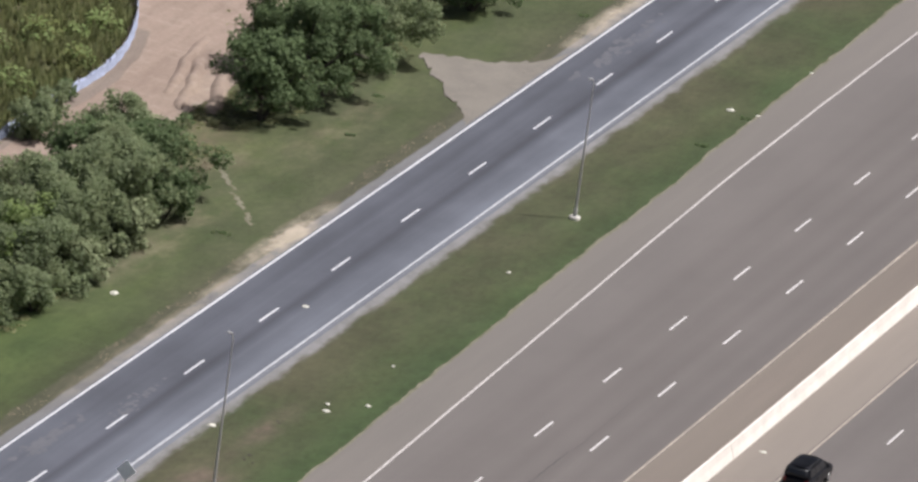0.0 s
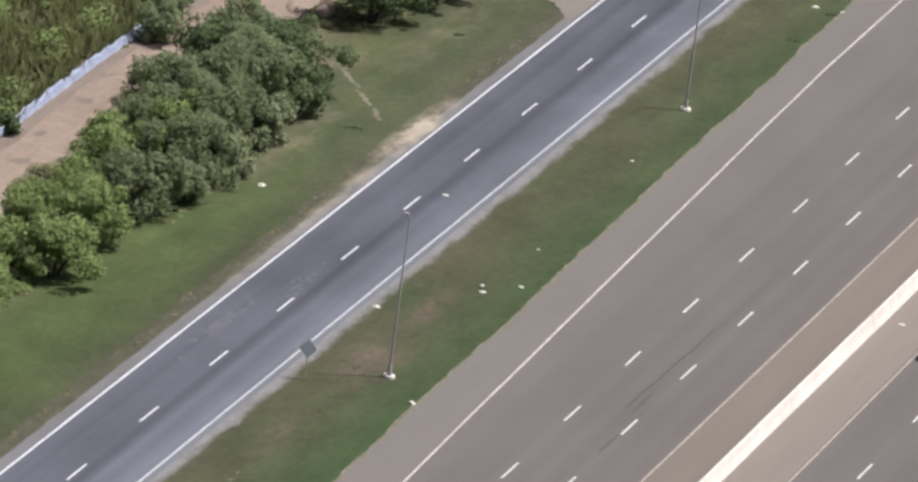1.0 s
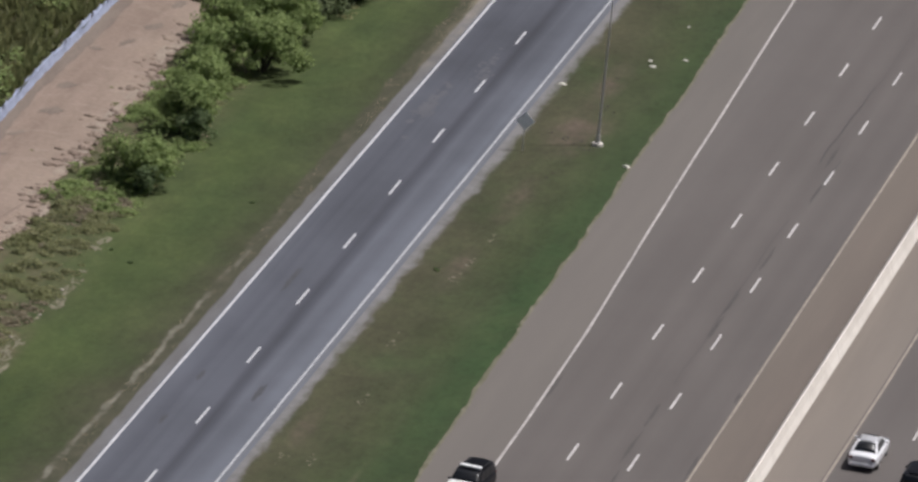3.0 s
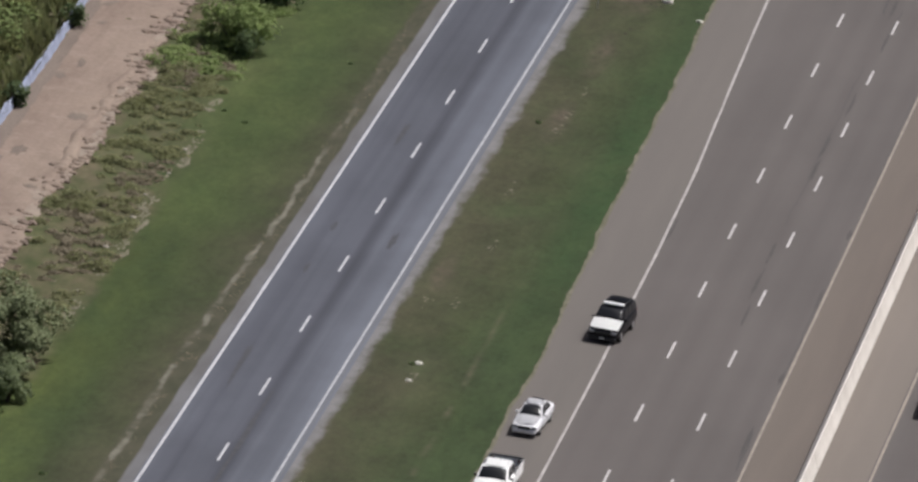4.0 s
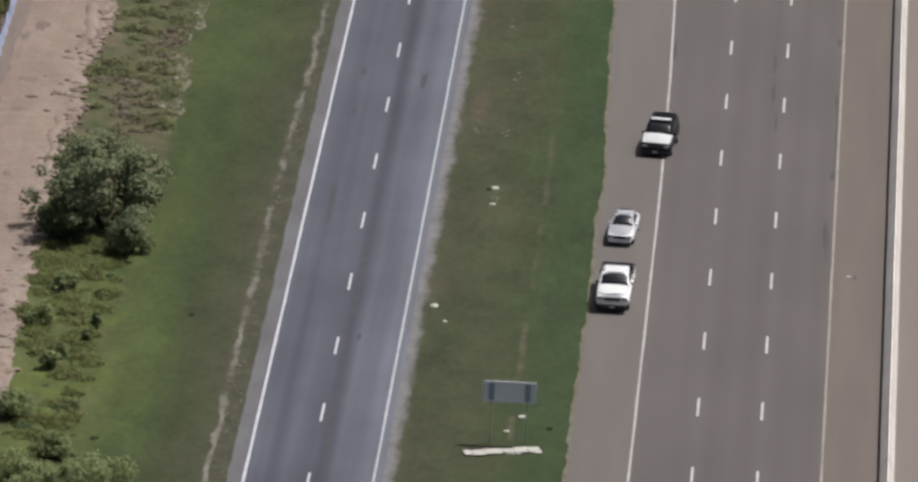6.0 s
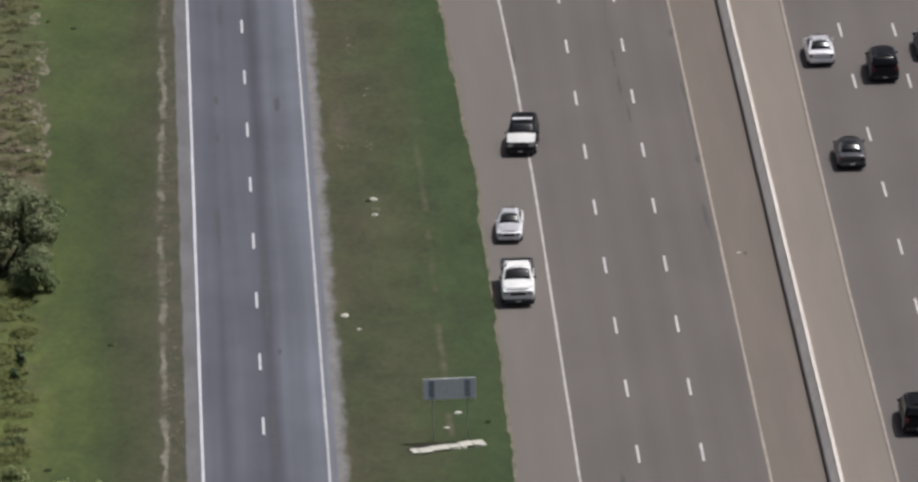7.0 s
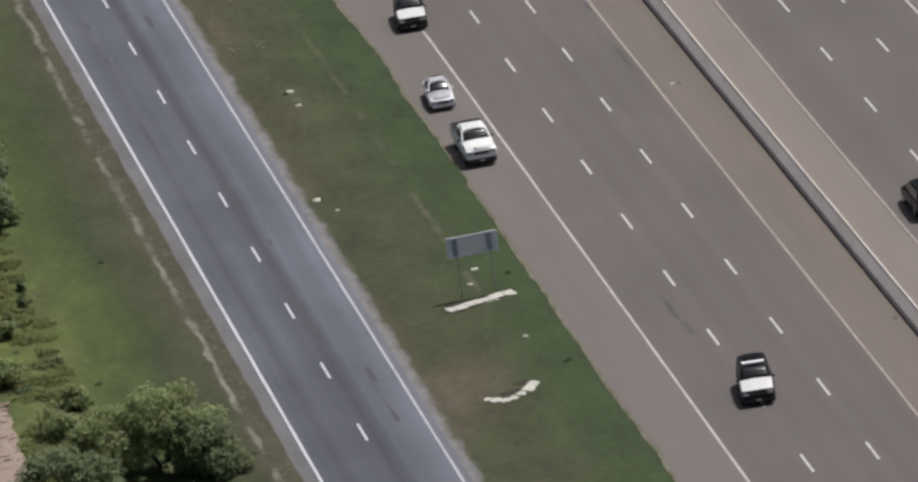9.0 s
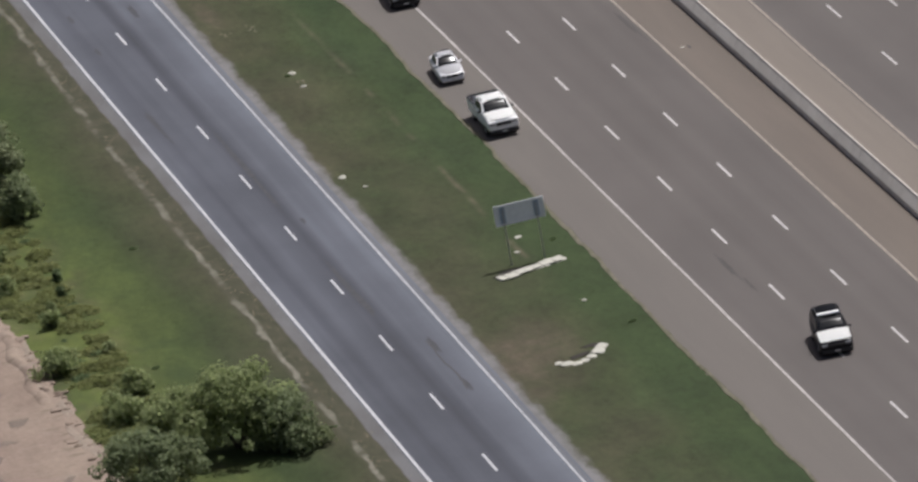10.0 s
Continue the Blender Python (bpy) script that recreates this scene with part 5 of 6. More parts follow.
for i, (x, y, r) in enumerate([(12.3, 29.8, 0.2), (-19.9, 35.0, 0.2), (8.2, -96.0, 0.12)]):
    lump("road_debris", x, y, r, LITTER, "small pale scrap lying on the pavement", "litter", 90 + i, 0.2, 0.0)
for i, (x, y, r) in enumerate([(-13.3, -149.9, 0.36), (-12.8, -150.2, 0.30), (-12.3, -150.0, 0.26), (-11.8, -149.6, 0.30), (-11.3, -149.0, 0.42), (-10.9, -148.3, 0.40), (-13.7, -149.4, 0.22)]):
    lump("rubble", x, y, r, LITTER, "broken whitish lump of concrete rubble in the grass", "rubble", 70 + i, 0.35)
patch("dark_patch", -12.3, -148.9, 0.75, 0.4, -0.035, DARK_GROUND, "dark patch on the ground beside the rubble", 72.0, 20)
patch("dark_patch", -11.2, -147.6, 0.6, 0.35, -0.035, DARK_GROUND, "dark patch on the ground beside the rubble", 73.0, 10)
for i in range(7):
    y = -78 + 5.1 * i + random.uniform(-0.8, 0.8)
    lump("rock", -34.9 + random.uniform(-0.3, 0.3), y, random.uniform(0.08, 0.2), ROCK, "pale rock at the edge of the scrub", "rock", 120 + i)


for i in range(58):
    y = -158 + 4.3 * i + random.uniform(-2, 2)
    patch("dirt_crust", track_right(y) - random.uniform(0.0, 1.0), y, random.uniform(0.25, 0.6), random.uniform(0.8, 2.6), -0.012, DIRT_PALE, "pale crust at the ragged edge of the dirt track", 800.0 + i, random.uniform(-12, 12), 60)
for i in range(40):
    y = -150 + 5.2 * i + random.uniform(-3, 3)
    patch("dirt_scar", fence_x(y) + random.uniform(1.2, 5.4), y, random.uniform(0.25, 0.7), random.uniform(0.4, 1.2), -0.014, DIRT_DARK, "dark damp scar in the dirt track", 900.0 + i, random.uniform(-40, 40), 40)
for i in range(24):
    y = -150 + 8.6 * i + random.uniform(-3, 3)
    lump("dirt_mound", track_right(y) - random.uniform(0.0, 1.6), y, random.uniform(0.18, 0.42), DIRT, "small clod of tan dirt at the track edge", "dirt clod", 160 + i, 0.5, -0.03)
def clods(n, y0, y1, seed):
    """Crumbled clods along the track's ragged edge, in drifts."""
    rnd = random.Random(seed)
    bm = bmesh.new()
    bmesh.ops.create_icosphere(bm, subdivisions=1, radius=1)
    ball, tris = [v.co.copy() for v in bm.verts], [[v.index for v in f.verts] for f in bm.faces]
    bm.free()
    verts, faces = [], []
    while len(faces) < n * len(tris):
        y = rnd.uniform(y0, y1)
        if noise.noise((y / 6.0, seed, 1.0)) + 0.3 * rnd.random() < -0.05:
            continue
        x, r, o = track_right(y) - abs(rnd.gauss(0, 0.9)) + 0.25, rnd.uniform(0.06, 0.24), len(verts)
        wx, wy, wz = rnd.uniform(0.9, 2.2), rnd.uniform(0.7, 1.3), rnd.uniform(0.5, 0.9)
        for v in ball:
            k = r * rnd.uniform(0.75, 1.2)
            verts.append((x + v.x * k * wx, y + v.y * k * wy, -0.02 + v.z * k * wz))
        faces += [[o + i for i in t] for t in tris]
    return tagged(new("dirt_clods", mesh_of("dirt_clods", verts, faces, DIRT)), "crumbled tan clods along the edge of the dirt track", "dirt clods", kind="stuff")


clods(430, -75, 12, 5.0)
clods(130, -160, -75, 9.0)
for i, y in enumerate((-24.5, 28.0, 62.0, -43.0)):
    tagged(tree("bush", fence_x(y) + 0.35, y, 0.9, 1.5, LEAF_TREE, "dark green weed bush growing at the fabric fence", 400 + i, size=0.13), group="bushes at the fence")


# dark sealed cracks in the pavements
def crack(parent, x, y0, y1, w, seed, drift=0.0):
    f = wavy(seed, 0.12, 3)
    me = sheet("sealed_crack", lambda y: x + drift * (y - y0) + f(y), lambda y: x + drift * (y - y0) + f(y) + w * (0.6 + 0.5 * abs(f(y * 2)) / 0.1), y0, y1, 0.005, 0.4, TAR, 0.004)
    put("sealed_crack", me, parent)


# dark strip painted where the sign's shadow falls beside the slab
ob = patch("dark_patch", -12.0, -131.3, 0.9, 0.35, -0.02, DARK_GROUND, "dark strip painted as the sign's shadow beside the broken concrete", 71.0, 16)
crack(freeway_near, 2.36, 2.8, 21.5, 0.12, 61, 0.016)
crack(freeway_near, 3.55, -6, 4, 0.08, 69)
crack(freeway_near, 2.75, 22, 34, 0.05, 62)
crack(freeway_near, 2.9, -46, -10, 0.05, 67)
crack(freeway_near, 6.75, -93, -86, 0.10, 63)
crack(freeway_near, -1.15, -143, -137, 0.09, 64)
crack(freeway_near, 7.0, -40, -10, 0.05, 65)
crack(frontage, -19.1, -150, -140, 0.10, 66)
crack(freeway_near, 6.95, -75, -60, 0.06, 68)


def stain(parent, x, y, rx, ry, seed, mat=None):
    """A dark worn spot sealed into the asphalt, its outline uneven."""
    ob = patch("dark_spot", x, y, rx, ry, 0.003, mat or TAR_SOFT, "", seed, 0, 40)
    for v in ob.data.vertices:
        v.co.z = 0.0 if v.co.z > -0.05 else -0.02
    for key in ("label", "category", "kind"):
        if key in ob:
            del ob[key]
    ob.parent = parent


for i, (x, y, rx, ry) in enumerate([(-23.1, -58.6, 0.18, 1.0), (-23.1, -67.3, 0.16, 0.9), (-23.3, -86, 0.2, 4.5), (-20.0, -112.4, 0.15, 0.8), (-18.9, -141.2, 0.2, 1.6), (-19.0, -149.3, 0.16, 1.4), (-20.6, -100.0, 0.2, 9.0), (-20.6, -128.0, 0.2, 8.0), (-22.6, -38, 0.2, 3.0), (-19.2, -60, 0.2, 2.0)]):
    stain(frontage, x, y, rx, ry, 700.0 + i)

for i, (x, y, rx, ry) in enumerate([(2.9, -52, 0.12, 2.6), (2.95, -58.5, 0.12, 3.2), (3.2, -65, 0.10, 2.5), (3.05, -34, 0.14, 3.0), (2.95, -28.5, 0.14, 3.2), (3.3, -19, 0.12, 2.6), (3.5, -4, 0.12, 2.4), (3.0, 4.5, 0.12, 3.0),
                                     (6.95, -46.3, 0.16, 1.0), (6.95, -75.8, 0.16, 1.2), (6.65, -88, 0.13, 2.8), (6.95, -60, 0.14, 2.0), (-3.55, -50, 0.12, 2.6), (8.6, -96.2, 0.14, 0.5), (10.0, -149.2, 0.14, 0.5), (-1.1, -140, 0.2, 2.6), (-0.9, -144, 0.12, 1.6)]):
    stain(freeway_near, x, y, rx, ry, 740.0 + i, TAR_WARM)

flecks("road_dust", strewn(60, -23.2, 1.5, 0.30, 2.6, (0.10, 0.34), 301, 2.4) + strewn(70, -22.7, 101.0, 0.35, 4.0, (0.10, 0.36), 302, 2.6) + strewn(30, -21.7, 12.0, 0.25, 2.0, (0.08, 0.28), 303, 2.6), -0.001, DUST, "pale dust spread over the asphalt", "dust", 47)


# ------------------------------------------------------------------ vehicles
def paint_mat(name, col, metal=0.0, rough=0.35):
    return plain_mat(name, col, rough, metal, var=0.04, coat=0.05, spec=0.2)


SILVER = paint_mat("silver_paint", (0.72, 0.72, 0.74), 0.1)
WHITE = paint_mat("white_paint", (0.96, 0.96, 0.95))
BLACKP = paint_mat("black_paint", (0.008, 0.008, 0.010))
CHARCOAL = paint_mat("charcoal_paint", (0.022, 0.022, 0.028), 0.2)
GREYP = paint_mat("grey_paint", (0.085, 0.088, 0.095), 0.3)
MAROON = paint_mat("maroon_paint", (0.055, 0.013, 0.020), 0.2)


LIGHTBAR = plain_mat("light_bar_plastic", (0.88, 0.88, 0.88), 0.3, coat=0.4, var=0.03)


def loft(stations, ring):
    """Rings of points joined along the car, with closed ends."""
    bm = bmesh.new()
    rows = [[bm.verts.new(p) for p in ring(*s)] for s in stations]
    n = len(rows[0])
    for a, b in zip(rows, rows[1:]):
        for i in range(n):
            bm.faces.new((a[i], b[i], b[(i + 1) % n], a[(i + 1) % n]))
    bm.faces.new(rows[0])
    bm.faces.new(rows[-1][::-1])
    bmesh.ops.recalc_face_normals(bm, faces=bm.faces[:])
    return bm


def softened(ob, levels=2):
    """Rounds the pressed-steel corners of a body."""
    mod = ob.modifiers.new("round", "SUBSURF")
    mod.levels = mod.render_levels = levels
    ob.data.polygons.foreach_set("use_smooth", [True] * len(ob.data.polygons))
    return ob


def body_ring(y, w, zb, zt, crown=0.05):
    zm = zb + (zt - zb) * 0.55
    half = [(w * 0.86, zb), (w * 0.97, zb + 0.12), (w, zm), (w * 0.965, zt - 0.12), (w * 0.90, zt - 0.03), (w * 0.5, zt + crown * 0.7)]
    pts = [(x, y, z) for x, z in half] + [(0, y, zt + crown)] + [(-x, y, z) for x, z in half[::-1]]
    return pts


def pane(corners, i0, i1, j0, j1, out, thick=0.012):
    """A thin window slab lying on the face a, b, c, d (a-b bottom, d-c top), inset, proud by a few millimetres."""
    a, b, c, d = [Vector(p) for p in corners]
    nrm = (b - a).cross(d - a).normalized() * out
    def at(u, v):
        return (a * (1 - u) + b * u) * (1 - v) + (d * (1 - u) + c * u) * v
    q = [at(i0, j0), at(i1, j0), at(i1, j1), at(i0, j1)]
    bm = bmesh.new()
    lo = [bm.verts.new(p - nrm * 0.004) for p in q]
    hi = [bm.verts.new(p + nrm * thick) for p in q]
    bm.faces.new(hi)
    bm.faces.new(lo[::-1])
    for i in range(4):
        bm.faces.new((lo[i], lo[(i + 1) % 4], hi[(i + 1) % 4], hi[i]))
    bmesh.ops.recalc_face_normals(bm, faces=bm.faces[:])
    return bm


def bowed_pane(corners, i0, i1, j0, j1, bow, thick=0.012):
    """A windshield or rear window: glass bowed outwards across the car, with its own thickness."""
    a, b, c, d = [Vector(p) for p in corners]
    nrm = (b - a).cross(d - a).normalized()
    n, m = 10, 3
    bm = bmesh.new()
    lay = []
    for off in (thick, -0.004):
        rows = []
        for j in range(m + 1):
            v = j0 + (j1 - j0) * j / m
            row = []
            for i in range(n + 1):
                u = i0 + (i1 - i0) * i / n
                w = 2 * i / n - 1
                p = (a * (1 - u) + b * u) * (1 - v) + (d * (1 - u) + c * u) * v
                row.append(bm.verts.new(p + nrm * (off + bow * (1 - w * w))))
            rows.append(row)
        lay.append(rows)
    for rows in lay:
        for p, q in zip(rows, rows[1:]):
            for i in range(n):
                bm.faces.new((p[i], p[i + 1], q[i + 1], q[i]))
    up, lo = lay
    rim = [(j, 0) for j in range(m)] + [(m, i) for i in range(n)] + [(j, n) for j in range(m, 0, -1)] + [(0, i) for i in range(n, 0, -1)]
    for (j, i), (l, k) in zip(rim, rim[1:] + rim[:1]):
        bm.faces.new((up[j][i], up[l][k], lo[l][k], lo[j][i]))
    bmesh.ops.recalc_face_normals(bm, faces=bm.faces[:])
    return bm


def cabin(top, paint, yb0, yb1, yr0, yr1, zb, zr, wb, wr_, roof_paint=None, sides=2):
    """Glasshouse: painted pillars and roof, glass panes set into each face. Front is -y."""
    B = [(-wb, yb0, zb), (wb, yb0, zb), (wb, yb1, zb), (-wb, yb1, zb)]
    R = [(-wr_, yr0, zr), (wr_, yr0, zr), (wr_, yr1, zr), (-wr_, yr1, zr)]
    bm = bmesh.new()
    vb, vr = [bm.verts.new(p) for p in B], [bm.verts.new(p) for p in R]
    bm.faces.new(vb)
    bm.faces.new(vr)
    for i in range(4):
        bm.faces.new((vb[i], vb[(i + 1) % 4], vr[(i + 1) % 4], vr[i]))
    bmesh.ops.recalc_face_normals(bm, faces=bm.faces[:])
    bmesh.ops.bevel(bm, geom=bm.edges[:], offset=0.09, segments=3, affect="EDGES")
    shell = part("cabin", bm, paint, top)
    part("windshield", bowed_pane((B[0], B[1], R[1], R[0]), 0.06, 0.94, 0.06, 0.90, 0.075), CAR_GLASS, top, "dark windshield", True)
    part("rear_window", bowed_pane((B[2], B[3], R[3], R[2]), 0.09, 0.91, 0.16, 0.88, 0.09), CAR_GLASS, top, "dark rear window", True)
    for face in ((B[1], B[2], R[2], R[1]), (B[3], B[0], R[0], R[3])):
        flip = face[0] == B[3]
        for k in range(sides):
            a, b_ = 0.06 + 0.88 * k / sides + 0.02, 0.06 + 0.88 * (k + 1) / sides - 0.02
            if flip:
                a, b_ = 1 - b_, 1 - a
            part("side_window", pane(face, a, b_, 0.12, 0.86, 1), CAR_GLASS, top)
    bm = bmesh.new()
    n = 8
    grid = []
    for j in range(n + 1):
        v = 2 * j / n - 1
        row = []
        for i in range(n + 1):
            u = 2 * i / n - 1
            k = 1 - 0.14 * u * u * v * v
            row.append(bm.verts.new(((wr_ - 0.01) * u * k, (yr0 + yr1) / 2 + (yr1 - yr0) / 2 * v * k, zr - 0.012 + 0.05 * (1 - u ** 4) * (1 - v ** 4))))
        grid.append(row)
    for p, q in zip(grid, grid[1:]):
        for i in range(n):
            bm.faces.new((p[i], p[i + 1], q[i + 1], q[i]))
    bmesh.ops.solidify(bm, geom=bm.faces[:], thickness=0.02)
    part("roof", bm, roof_paint or paint, top, smooth=True)


def wheels(top, ys, w, r):
    for y in ys:
        for s in (-1, 1):
            bm = bmesh.new()
            tube(bm, (s * (w - 0.25), y, r), (s * (w - 0.01), y, r), r, r, 20)
            bmesh.ops.bevel(bm, geom=[e for e in bm.edges if abs(e.verts[0].co.x - e.verts[1].co.x) < 1e-4], offset=0.03, segments=1, affect="EDGES")
            tyre = part("wheel", bm, BLACK_RUBBER, top)
            bm = bmesh.new()
            tube(bm, (s * (w - 0.06), y, r), (s * (w + 0.002), y, r), r * 0.64, r * 0.58, 14)
            part("rim", bm, RIM, tyre)


def fittings(top, yf, yb, w, zl, zt, paint, tail_h=0.16, tall=False):
    """Lamps, grille, bumpers, plates and mirrors."""
    for s in (-1, 1):
        part("headlight", boxed(min(s * w * 0.55, s * w * 0.93), max(s * w * 0.55, s * w * 0.93), yf - 0.015, yf + 0.12, zl, zl + 0.16, 0.02), LAMP_GLASS, top, "clear headlight")
        part("tail_light", boxed(min(s * w * 0.70, s * w * 0.95), max(s * w * 0.70, s * w * 0.95), yb - 0.1, yb + 0.015, zt, zt + tail_h, 0.02), TAIL, top, "red tail light")
    part("grille", boxed(-w * 0.5, w * 0.5, yf - 0.02, yf + 0.1, zl - 0.06, zl + 0.13, 0.02), TRIM, top, "black grille")
    part("front_bumper", boxed(-w * 0.93, w * 0.93, yf - 0.07, yf + 0.2, 0.26, 0.50, 0.05), TRIM if tall else paint, top)
    part("rear_bumper", boxed(-w * 0.93, w * 0.93, yb - 0.2, yb + 0.07, 0.32, 0.56, 0.05), TRIM if tall else paint, top)
    part("number_plate", boxed(-0.16, 0.16, yf - 0.085, yf - 0.06, 0.36, 0.46), PLATE, top, "blank plate")
    part("number_plate", boxed(-0.16, 0.16, yb + 0.06, yb + 0.085, 0.40, 0.50), PLATE, top, "blank plate")


def mirrors(top, y, w, z, paint):
    for s in (-1, 1):
        part("mirror", boxed(min(s * (w - 0.04), s * (w + 0.15)), max(s * (w - 0.04), s * (w + 0.15)), y - 0.05, y + 0.07, z, z + 0.13, 0.03), paint, top)


def hood_panel(top, y0, y1, w0, w1, z0, z1, mat, label, crown=0.06):
    """Engine hood as a panel of its own, slightly domed, proud of the body."""
    bm = bmesh.new()
    n, m = 6, 8
    grid = []
    for i in range(n + 1):
        u = i / n
        w, z = w0 + (w1 - w0) * u, z0 + 0.045 + (z1 - z0) * u - 0.06 * (1 - u) ** 6
        row = []
        for j in range(m + 1):
            k = 2 * j / m - 1
            row.append(bm.verts.new((w * k, y0 + (y1 - y0) * u + 0.26 * (1 - u) * k ** 4, z + crown * (1 - k * k))))
        grid.append(row)
    for a, b in zip(grid, grid[1:]):
        for j in range(m):
            bm.faces.new((a[j], a[j + 1], b[j + 1], b[j]))
    r = bmesh.ops.solidify(bm, geom=bm.faces[:], thickness=0.03)
    bmesh.ops.recalc_face_normals(bm, faces=bm.faces[:])
    part("hood", bm, mat, top, label, True)


def doors(top, w, zb, zt, spans, paint):
    """Door skins set a few millimetres proud of both flanks, each with its handle."""
    zm = zb + (zt - zb) * 0.55
    rows = [(w * 0.975, zb + 0.16), (w, zm), (w * 0.970, zt - 0.13)]
    for s in (-1, 1):
        for y0, y1 in spans:
            bm = bmesh.new()
            out = [[bm.verts.new((s * (x + 0.008), y, z)) for y in (y0, y1)] for x, z in rows]
            ins = [[bm.verts.new((s * (x - 0.012), y, z)) for y in (y0, y1)] for x, z in rows]
            for a, b in ((out, 1), (ins, -1)):
                for i in range(2):
                    bm.faces.new((a[i][0], a[i][1], a[i + 1][1], a[i + 1][0])[::b])
            for i in range(2):
                for j in (0, 1):
                    bm.faces.new((out[i][j], out[i + 1][j], ins[i + 1][j], ins[i][j]))
            for i in (0, 2):
                bm.faces.new((out[i][0], out[i][1], ins[i][1], ins[i][0]))
            bmesh.ops.recalc_face_normals(bm, faces=bm.faces[:])
            door = part("door", bm, paint, top)
            x = s * (w * 0.985 + 0.014)
            part("handle", boxed(min(x, x + s * 0.03), max(x, x + s * 0.03), y1 - 0.26, y1 - 0.08, zt - 0.22, zt - 0.18, 0.006), TRIM, door, "dark door handle")


def sedan(m, paint, label, group="", name="sedan"):
    top = thing(name, label, "car", group, m)
    st = [(-2.38, 0.70, 0.34, 0.62, 0.02), (-2.30, 0.82, 0.24, 0.70, 0.03), (-2.0, 0.90, 0.22, 0.80, 0.04), (-1.0, 0.91, 0.22, 0.93, 0.05), (0.0, 0.915, 0.22, 0.96, 0.04),
          (1.6, 0.91, 0.22, 0.99, 0.04), (2.15, 0.88, 0.26, 1.00, 0.04), (2.36, 0.78, 0.34, 0.92, 0.03)]
    softened(part("body", loft(st, body_ring), paint, top))
    cabin(top, paint, -1.08, 1.72, -0.25, 0.95, 0.95, 1.46, 0.80, 0.60)
    hood_panel(top, -2.18, -1.05, 0.68, 0.74, 0.79, 0.955, paint, "")
    fittings(top, -2.38, 2.36, 0.82, 0.56, 0.72, paint)
    mirrors(top, -0.72, 0.86, 0.97, paint)
    doors(top, 0.915, 0.22, 0.96, ((-0.98, 0.08), (0.10, 1.02)), paint)
    wheels(top, (-1.42, 1.36), 0.90, 0.32)
    return top


def suv(m, paint, label, group="", hood=None, lightbar=False, name="suv"):
    top = thing(name, label, "car", group, m)
    st = [(-2.60, 0.86, 0.46, 0.88, 0.02), (-2.50, 0.95, 0.34, 0.96, 0.03), (-2.2, 1.00, 0.32, 1.03, 0.04), (-1.2, 1.01, 0.32, 1.22, 0.04), (0.2, 1.01, 0.32, 1.22, 0.03),
          (2.2, 1.00, 0.32, 1.22, 0.03), (2.52, 0.96, 0.38, 1.15, 0.03), (2.58, 0.90, 0.46, 1.08, 0.02)]
    softened(part("body", loft(st, body_ring), paint, top))
    cabin(top, paint, -1.18, 2.50, -0.38, 2.22, 1.22, 1.90, 0.92, 0.76, sides=3)
    hood_panel(top, -2.50, -1.16, 0.90, 0.93, 0.985, 1.245, hood or paint, "white hood" if hood else "")
    fittings(top, -2.60, 2.58, 0.93, 0.70, 0.86, paint, 0.3, True)
    mirrors(top, -0.9, 0.97, 1.2, paint)
    doors(top, 1.01, 0.32, 1.22, ((-1.10, 0.05), (0.07, 1.00)), paint)
    wheels(top, (-1.58, 1.45), 0.99, 0.39)
    for s in (-0.62, 0.62):
        part("roof_rail", boxed(s - 0.025, s + 0.025, -0.1, 2.0, 1.90, 1.945, 0.01), TRIM, top)
    if lightbar:
        bar = part("light_bar", boxed(-0.66, 0.66, -0.24, 0.08, 1.96, 2.10, 0.03), LIGHTBAR, top, "clear roof light bar")
        for s in (-0.45, 0.45):
            part("mount", boxed(s - 0.04, s + 0.04, -0.12, -0.04, 1.91, 1.97), TRIM, bar)
    return top


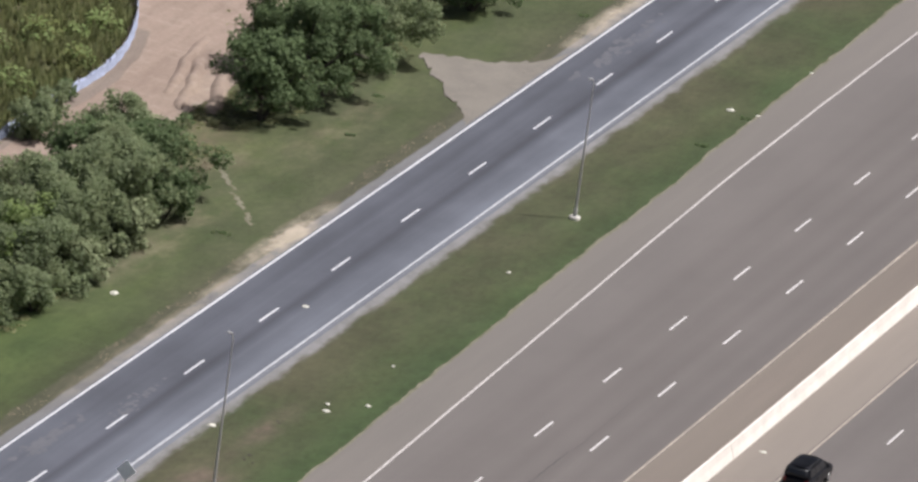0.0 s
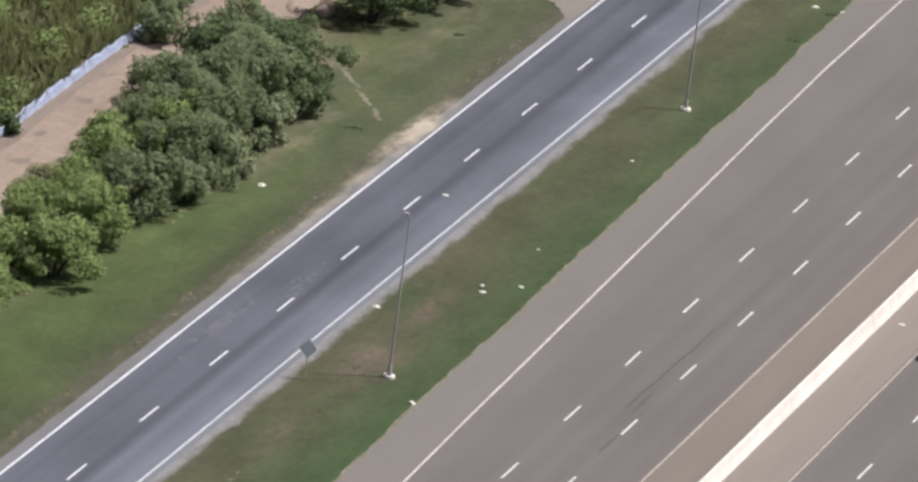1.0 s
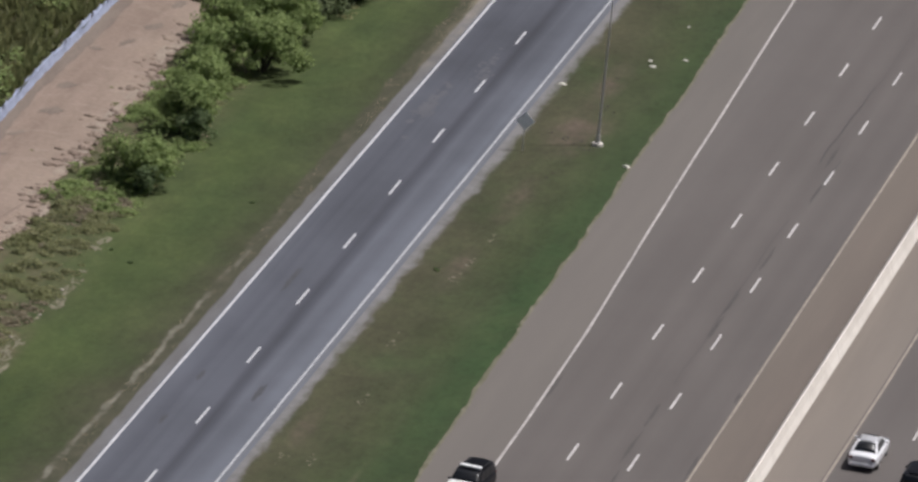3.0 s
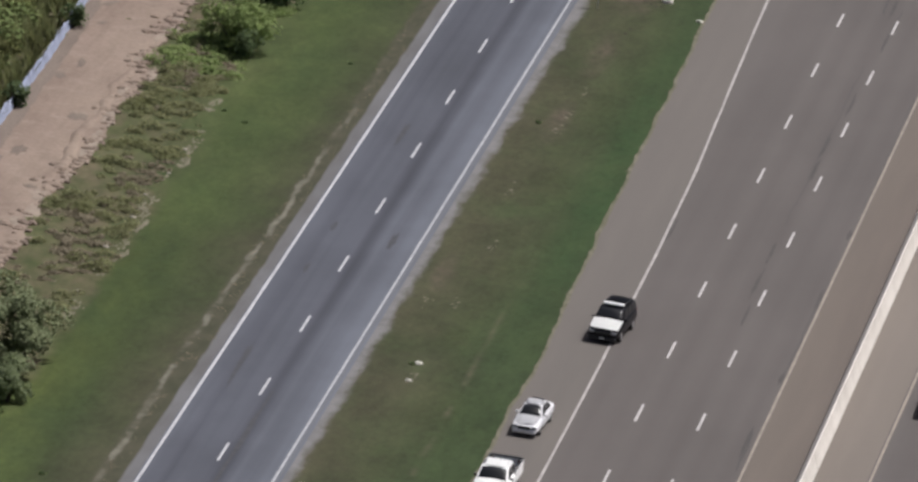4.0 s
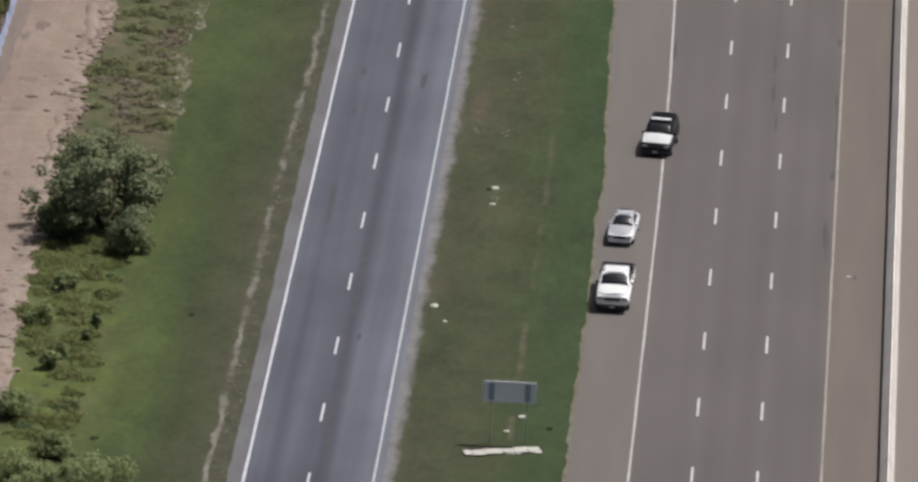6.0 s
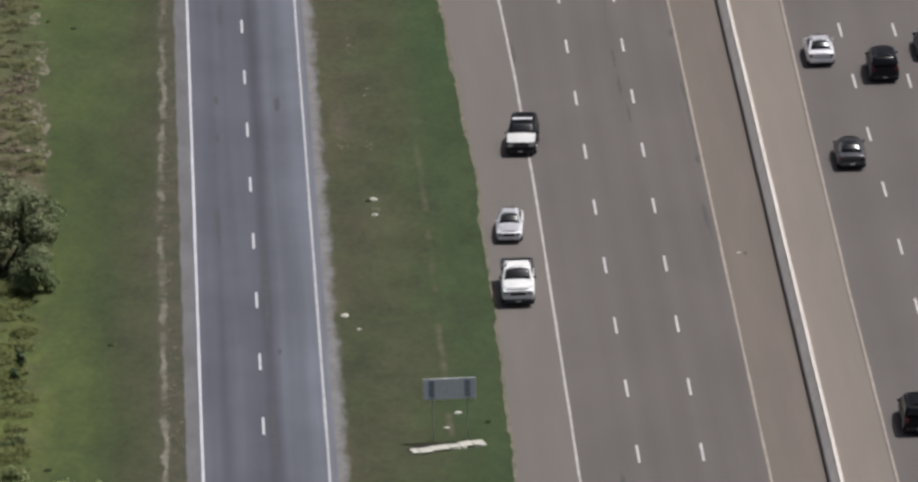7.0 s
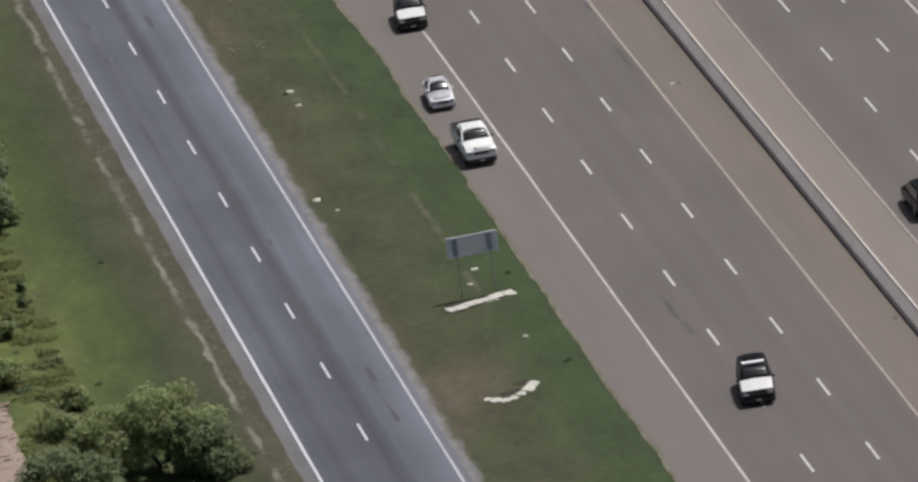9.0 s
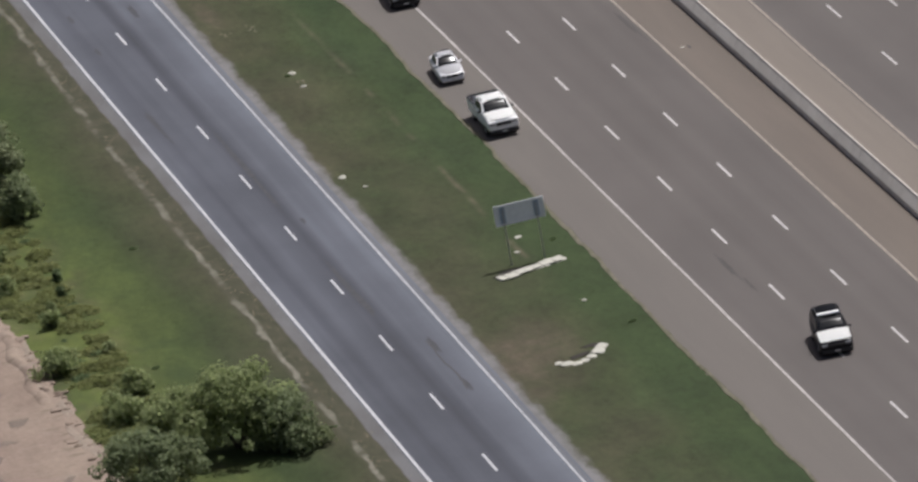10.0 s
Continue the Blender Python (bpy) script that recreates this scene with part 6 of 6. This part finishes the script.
def pickup(m, paint, label, group="", name="pickup_truck"):
    top = thing(name, label, "truck", group, m)
    st = [(-2.92, 0.88, 0.50, 1.00, 0.02), (-2.82, 0.97, 0.40, 1.10, 0.03), (-2.5, 1.00, 0.38, 1.15, 0.04), (-1.4, 1.01, 0.38, 1.22, 0.04), (0.0, 1.01, 0.38, 1.22, 0.02), (0.98, 1.01, 0.38, 1.22, 0.02)]
    softened(part("body", loft(st, body_ring), paint, top))
    cabin(top, paint, -1.42, 1.00, -0.72, 0.78, 1.20, 1.82, 0.92, 0.76)
    hood_panel(top, -2.82, -1.40, 0.90, 0.91, 1.13, 1.235, paint, "")
    for s in (-1, 1):
        part("bed_side", boxed(min(s * 0.90, s * 1.0), max(s * 0.90, s * 1.0), 1.02, 2.90, 0.45, 1.24, 0.03), paint, top)
        part("bed_rail_cap", boxed(min(s * 0.87, s * 1.005), max(s * 0.87, s * 1.005), 1.02, 2.90, 1.242, 1.30, 0.01), TRIM, top, "black bed rail cap")
    gate = part("tailgate", boxed(-0.898, 0.898, 2.82, 2.90, 0.55, 1.25, 0.02), paint, top)
    part("cap", boxed(-0.868, 0.868, 2.79, 2.92, 1.252, 1.33, 0.01), TRIM, gate, "black tailgate cap")
    part("bed_front", boxed(-0.898, 0.898, 1.02, 1.08, 0.60, 1.22, 0.01), paint, top)
    # black on floor, inner walls and caps stands in for shadow in the bed
    part("bed_floor", boxed(-0.898, 0.898, 1.085, 2.815, 0.66, 0.72), TRIM, top, "bed floor coloured black for the shade in the bed")
    for s in (-1, 1):
        part("bed_inner_wall", boxed(min(s * 0.855, s * 0.897), max(s * 0.855, s * 0.897), 1.09, 2.81, 0.725, 1.21, 0.01), TRIM, top, "inner bed wall coloured black for the shade in the bed")
    fittings(top, -2.92, 2.88, 0.95, 0.82, 0.85, paint, 0.32, True)
    mirrors(top, -1.0, 0.98, 1.24, TRIM)
    doors(top, 1.01, 0.38, 1.22, ((-1.34, -0.20), (-0.18, 0.94)), paint)
    wheels(top, (-1.85, 1.78), 0.99, 0.40)
    return top


NEAR = "vehicles on the near carriageway"
FAR_G = "vehicles on the far carriageway"
pickup(pose(-5.5, -102.6, 0.0, 0, 0, -1.5), WHITE, "white crew-cab pickup truck stopped on the outer shoulder", NEAR)
sedan(pose(-5.45, -90.3, 0.0, 0, 0, -4.0) @ Matrix.Diagonal((0.9, 0.92, 0.96, 1)), SILVER, "silver sedan on the outer shoulder behind the pickup", NEAR)
suv(pose(-3.85, -71.6, 0.0, 0, 0, -6) @ Matrix.Diagonal((0.97, 0.88, 0.91, 1)), BLACKP, "black SUV with white hood and roof light bar", NEAR, WHITE, True)
suv(pose(0.1, -157.5, 0.0, 0, 0, -8) @ Matrix.Diagonal((0.97, 0.88, 0.91, 1)), BLACKP, "black SUV with white hood straddling the lane line", NEAR, WHITE, True)
suv(pose(16.2, -130.4, 0.0, 0, 0, 180) @ Matrix.Diagonal((0.95, 0.92, 0.92, 1)), BLACKP, "black SUV on the far carriageway beside the barrier", FAR_G)
sedan(pose(16.4, -77.2, 0.0, 0, 0, 180), GREYP, "dark grey sedan on the far carriageway", FAR_G)
suv(pose(20.0, -57.8, 0.0, 0, 0, 180) @ Matrix.Diagonal((0.95, 0.92, 0.92, 1)), CHARCOAL, "charcoal SUV on the far carriageway", FAR_G)
sedan(pose(23.4, -53.0, 0.0, 0, 0, 180), CHARCOAL, "charcoal sedan on the far carriageway", FAR_G)
suv(pose(23.1, -78.6, 0.0, 0, 0, 180) @ Matrix.Diagonal((0.92, 0.90, 0.88, 1)), WHITE, "white SUV with roof rails on the far carriageway", FAR_G)
sedan(pose(16.7, -24.2, 0.0, 0, 0, 180), MAROON, "maroon sedan on the far carriageway", FAR_G)
suv(pose(16.3, 26.2, 0.0, 0, 0, 180) @ Matrix.Diagonal((0.95, 0.92, 0.92, 1)), BLACKP, "black SUV on the far carriageway close to the barrier", FAR_G)
sedan(pose(16.2, -53.6, 0.0, 0, 0, 180), SILVER, "silver sedan on the far carriageway", FAR_G)
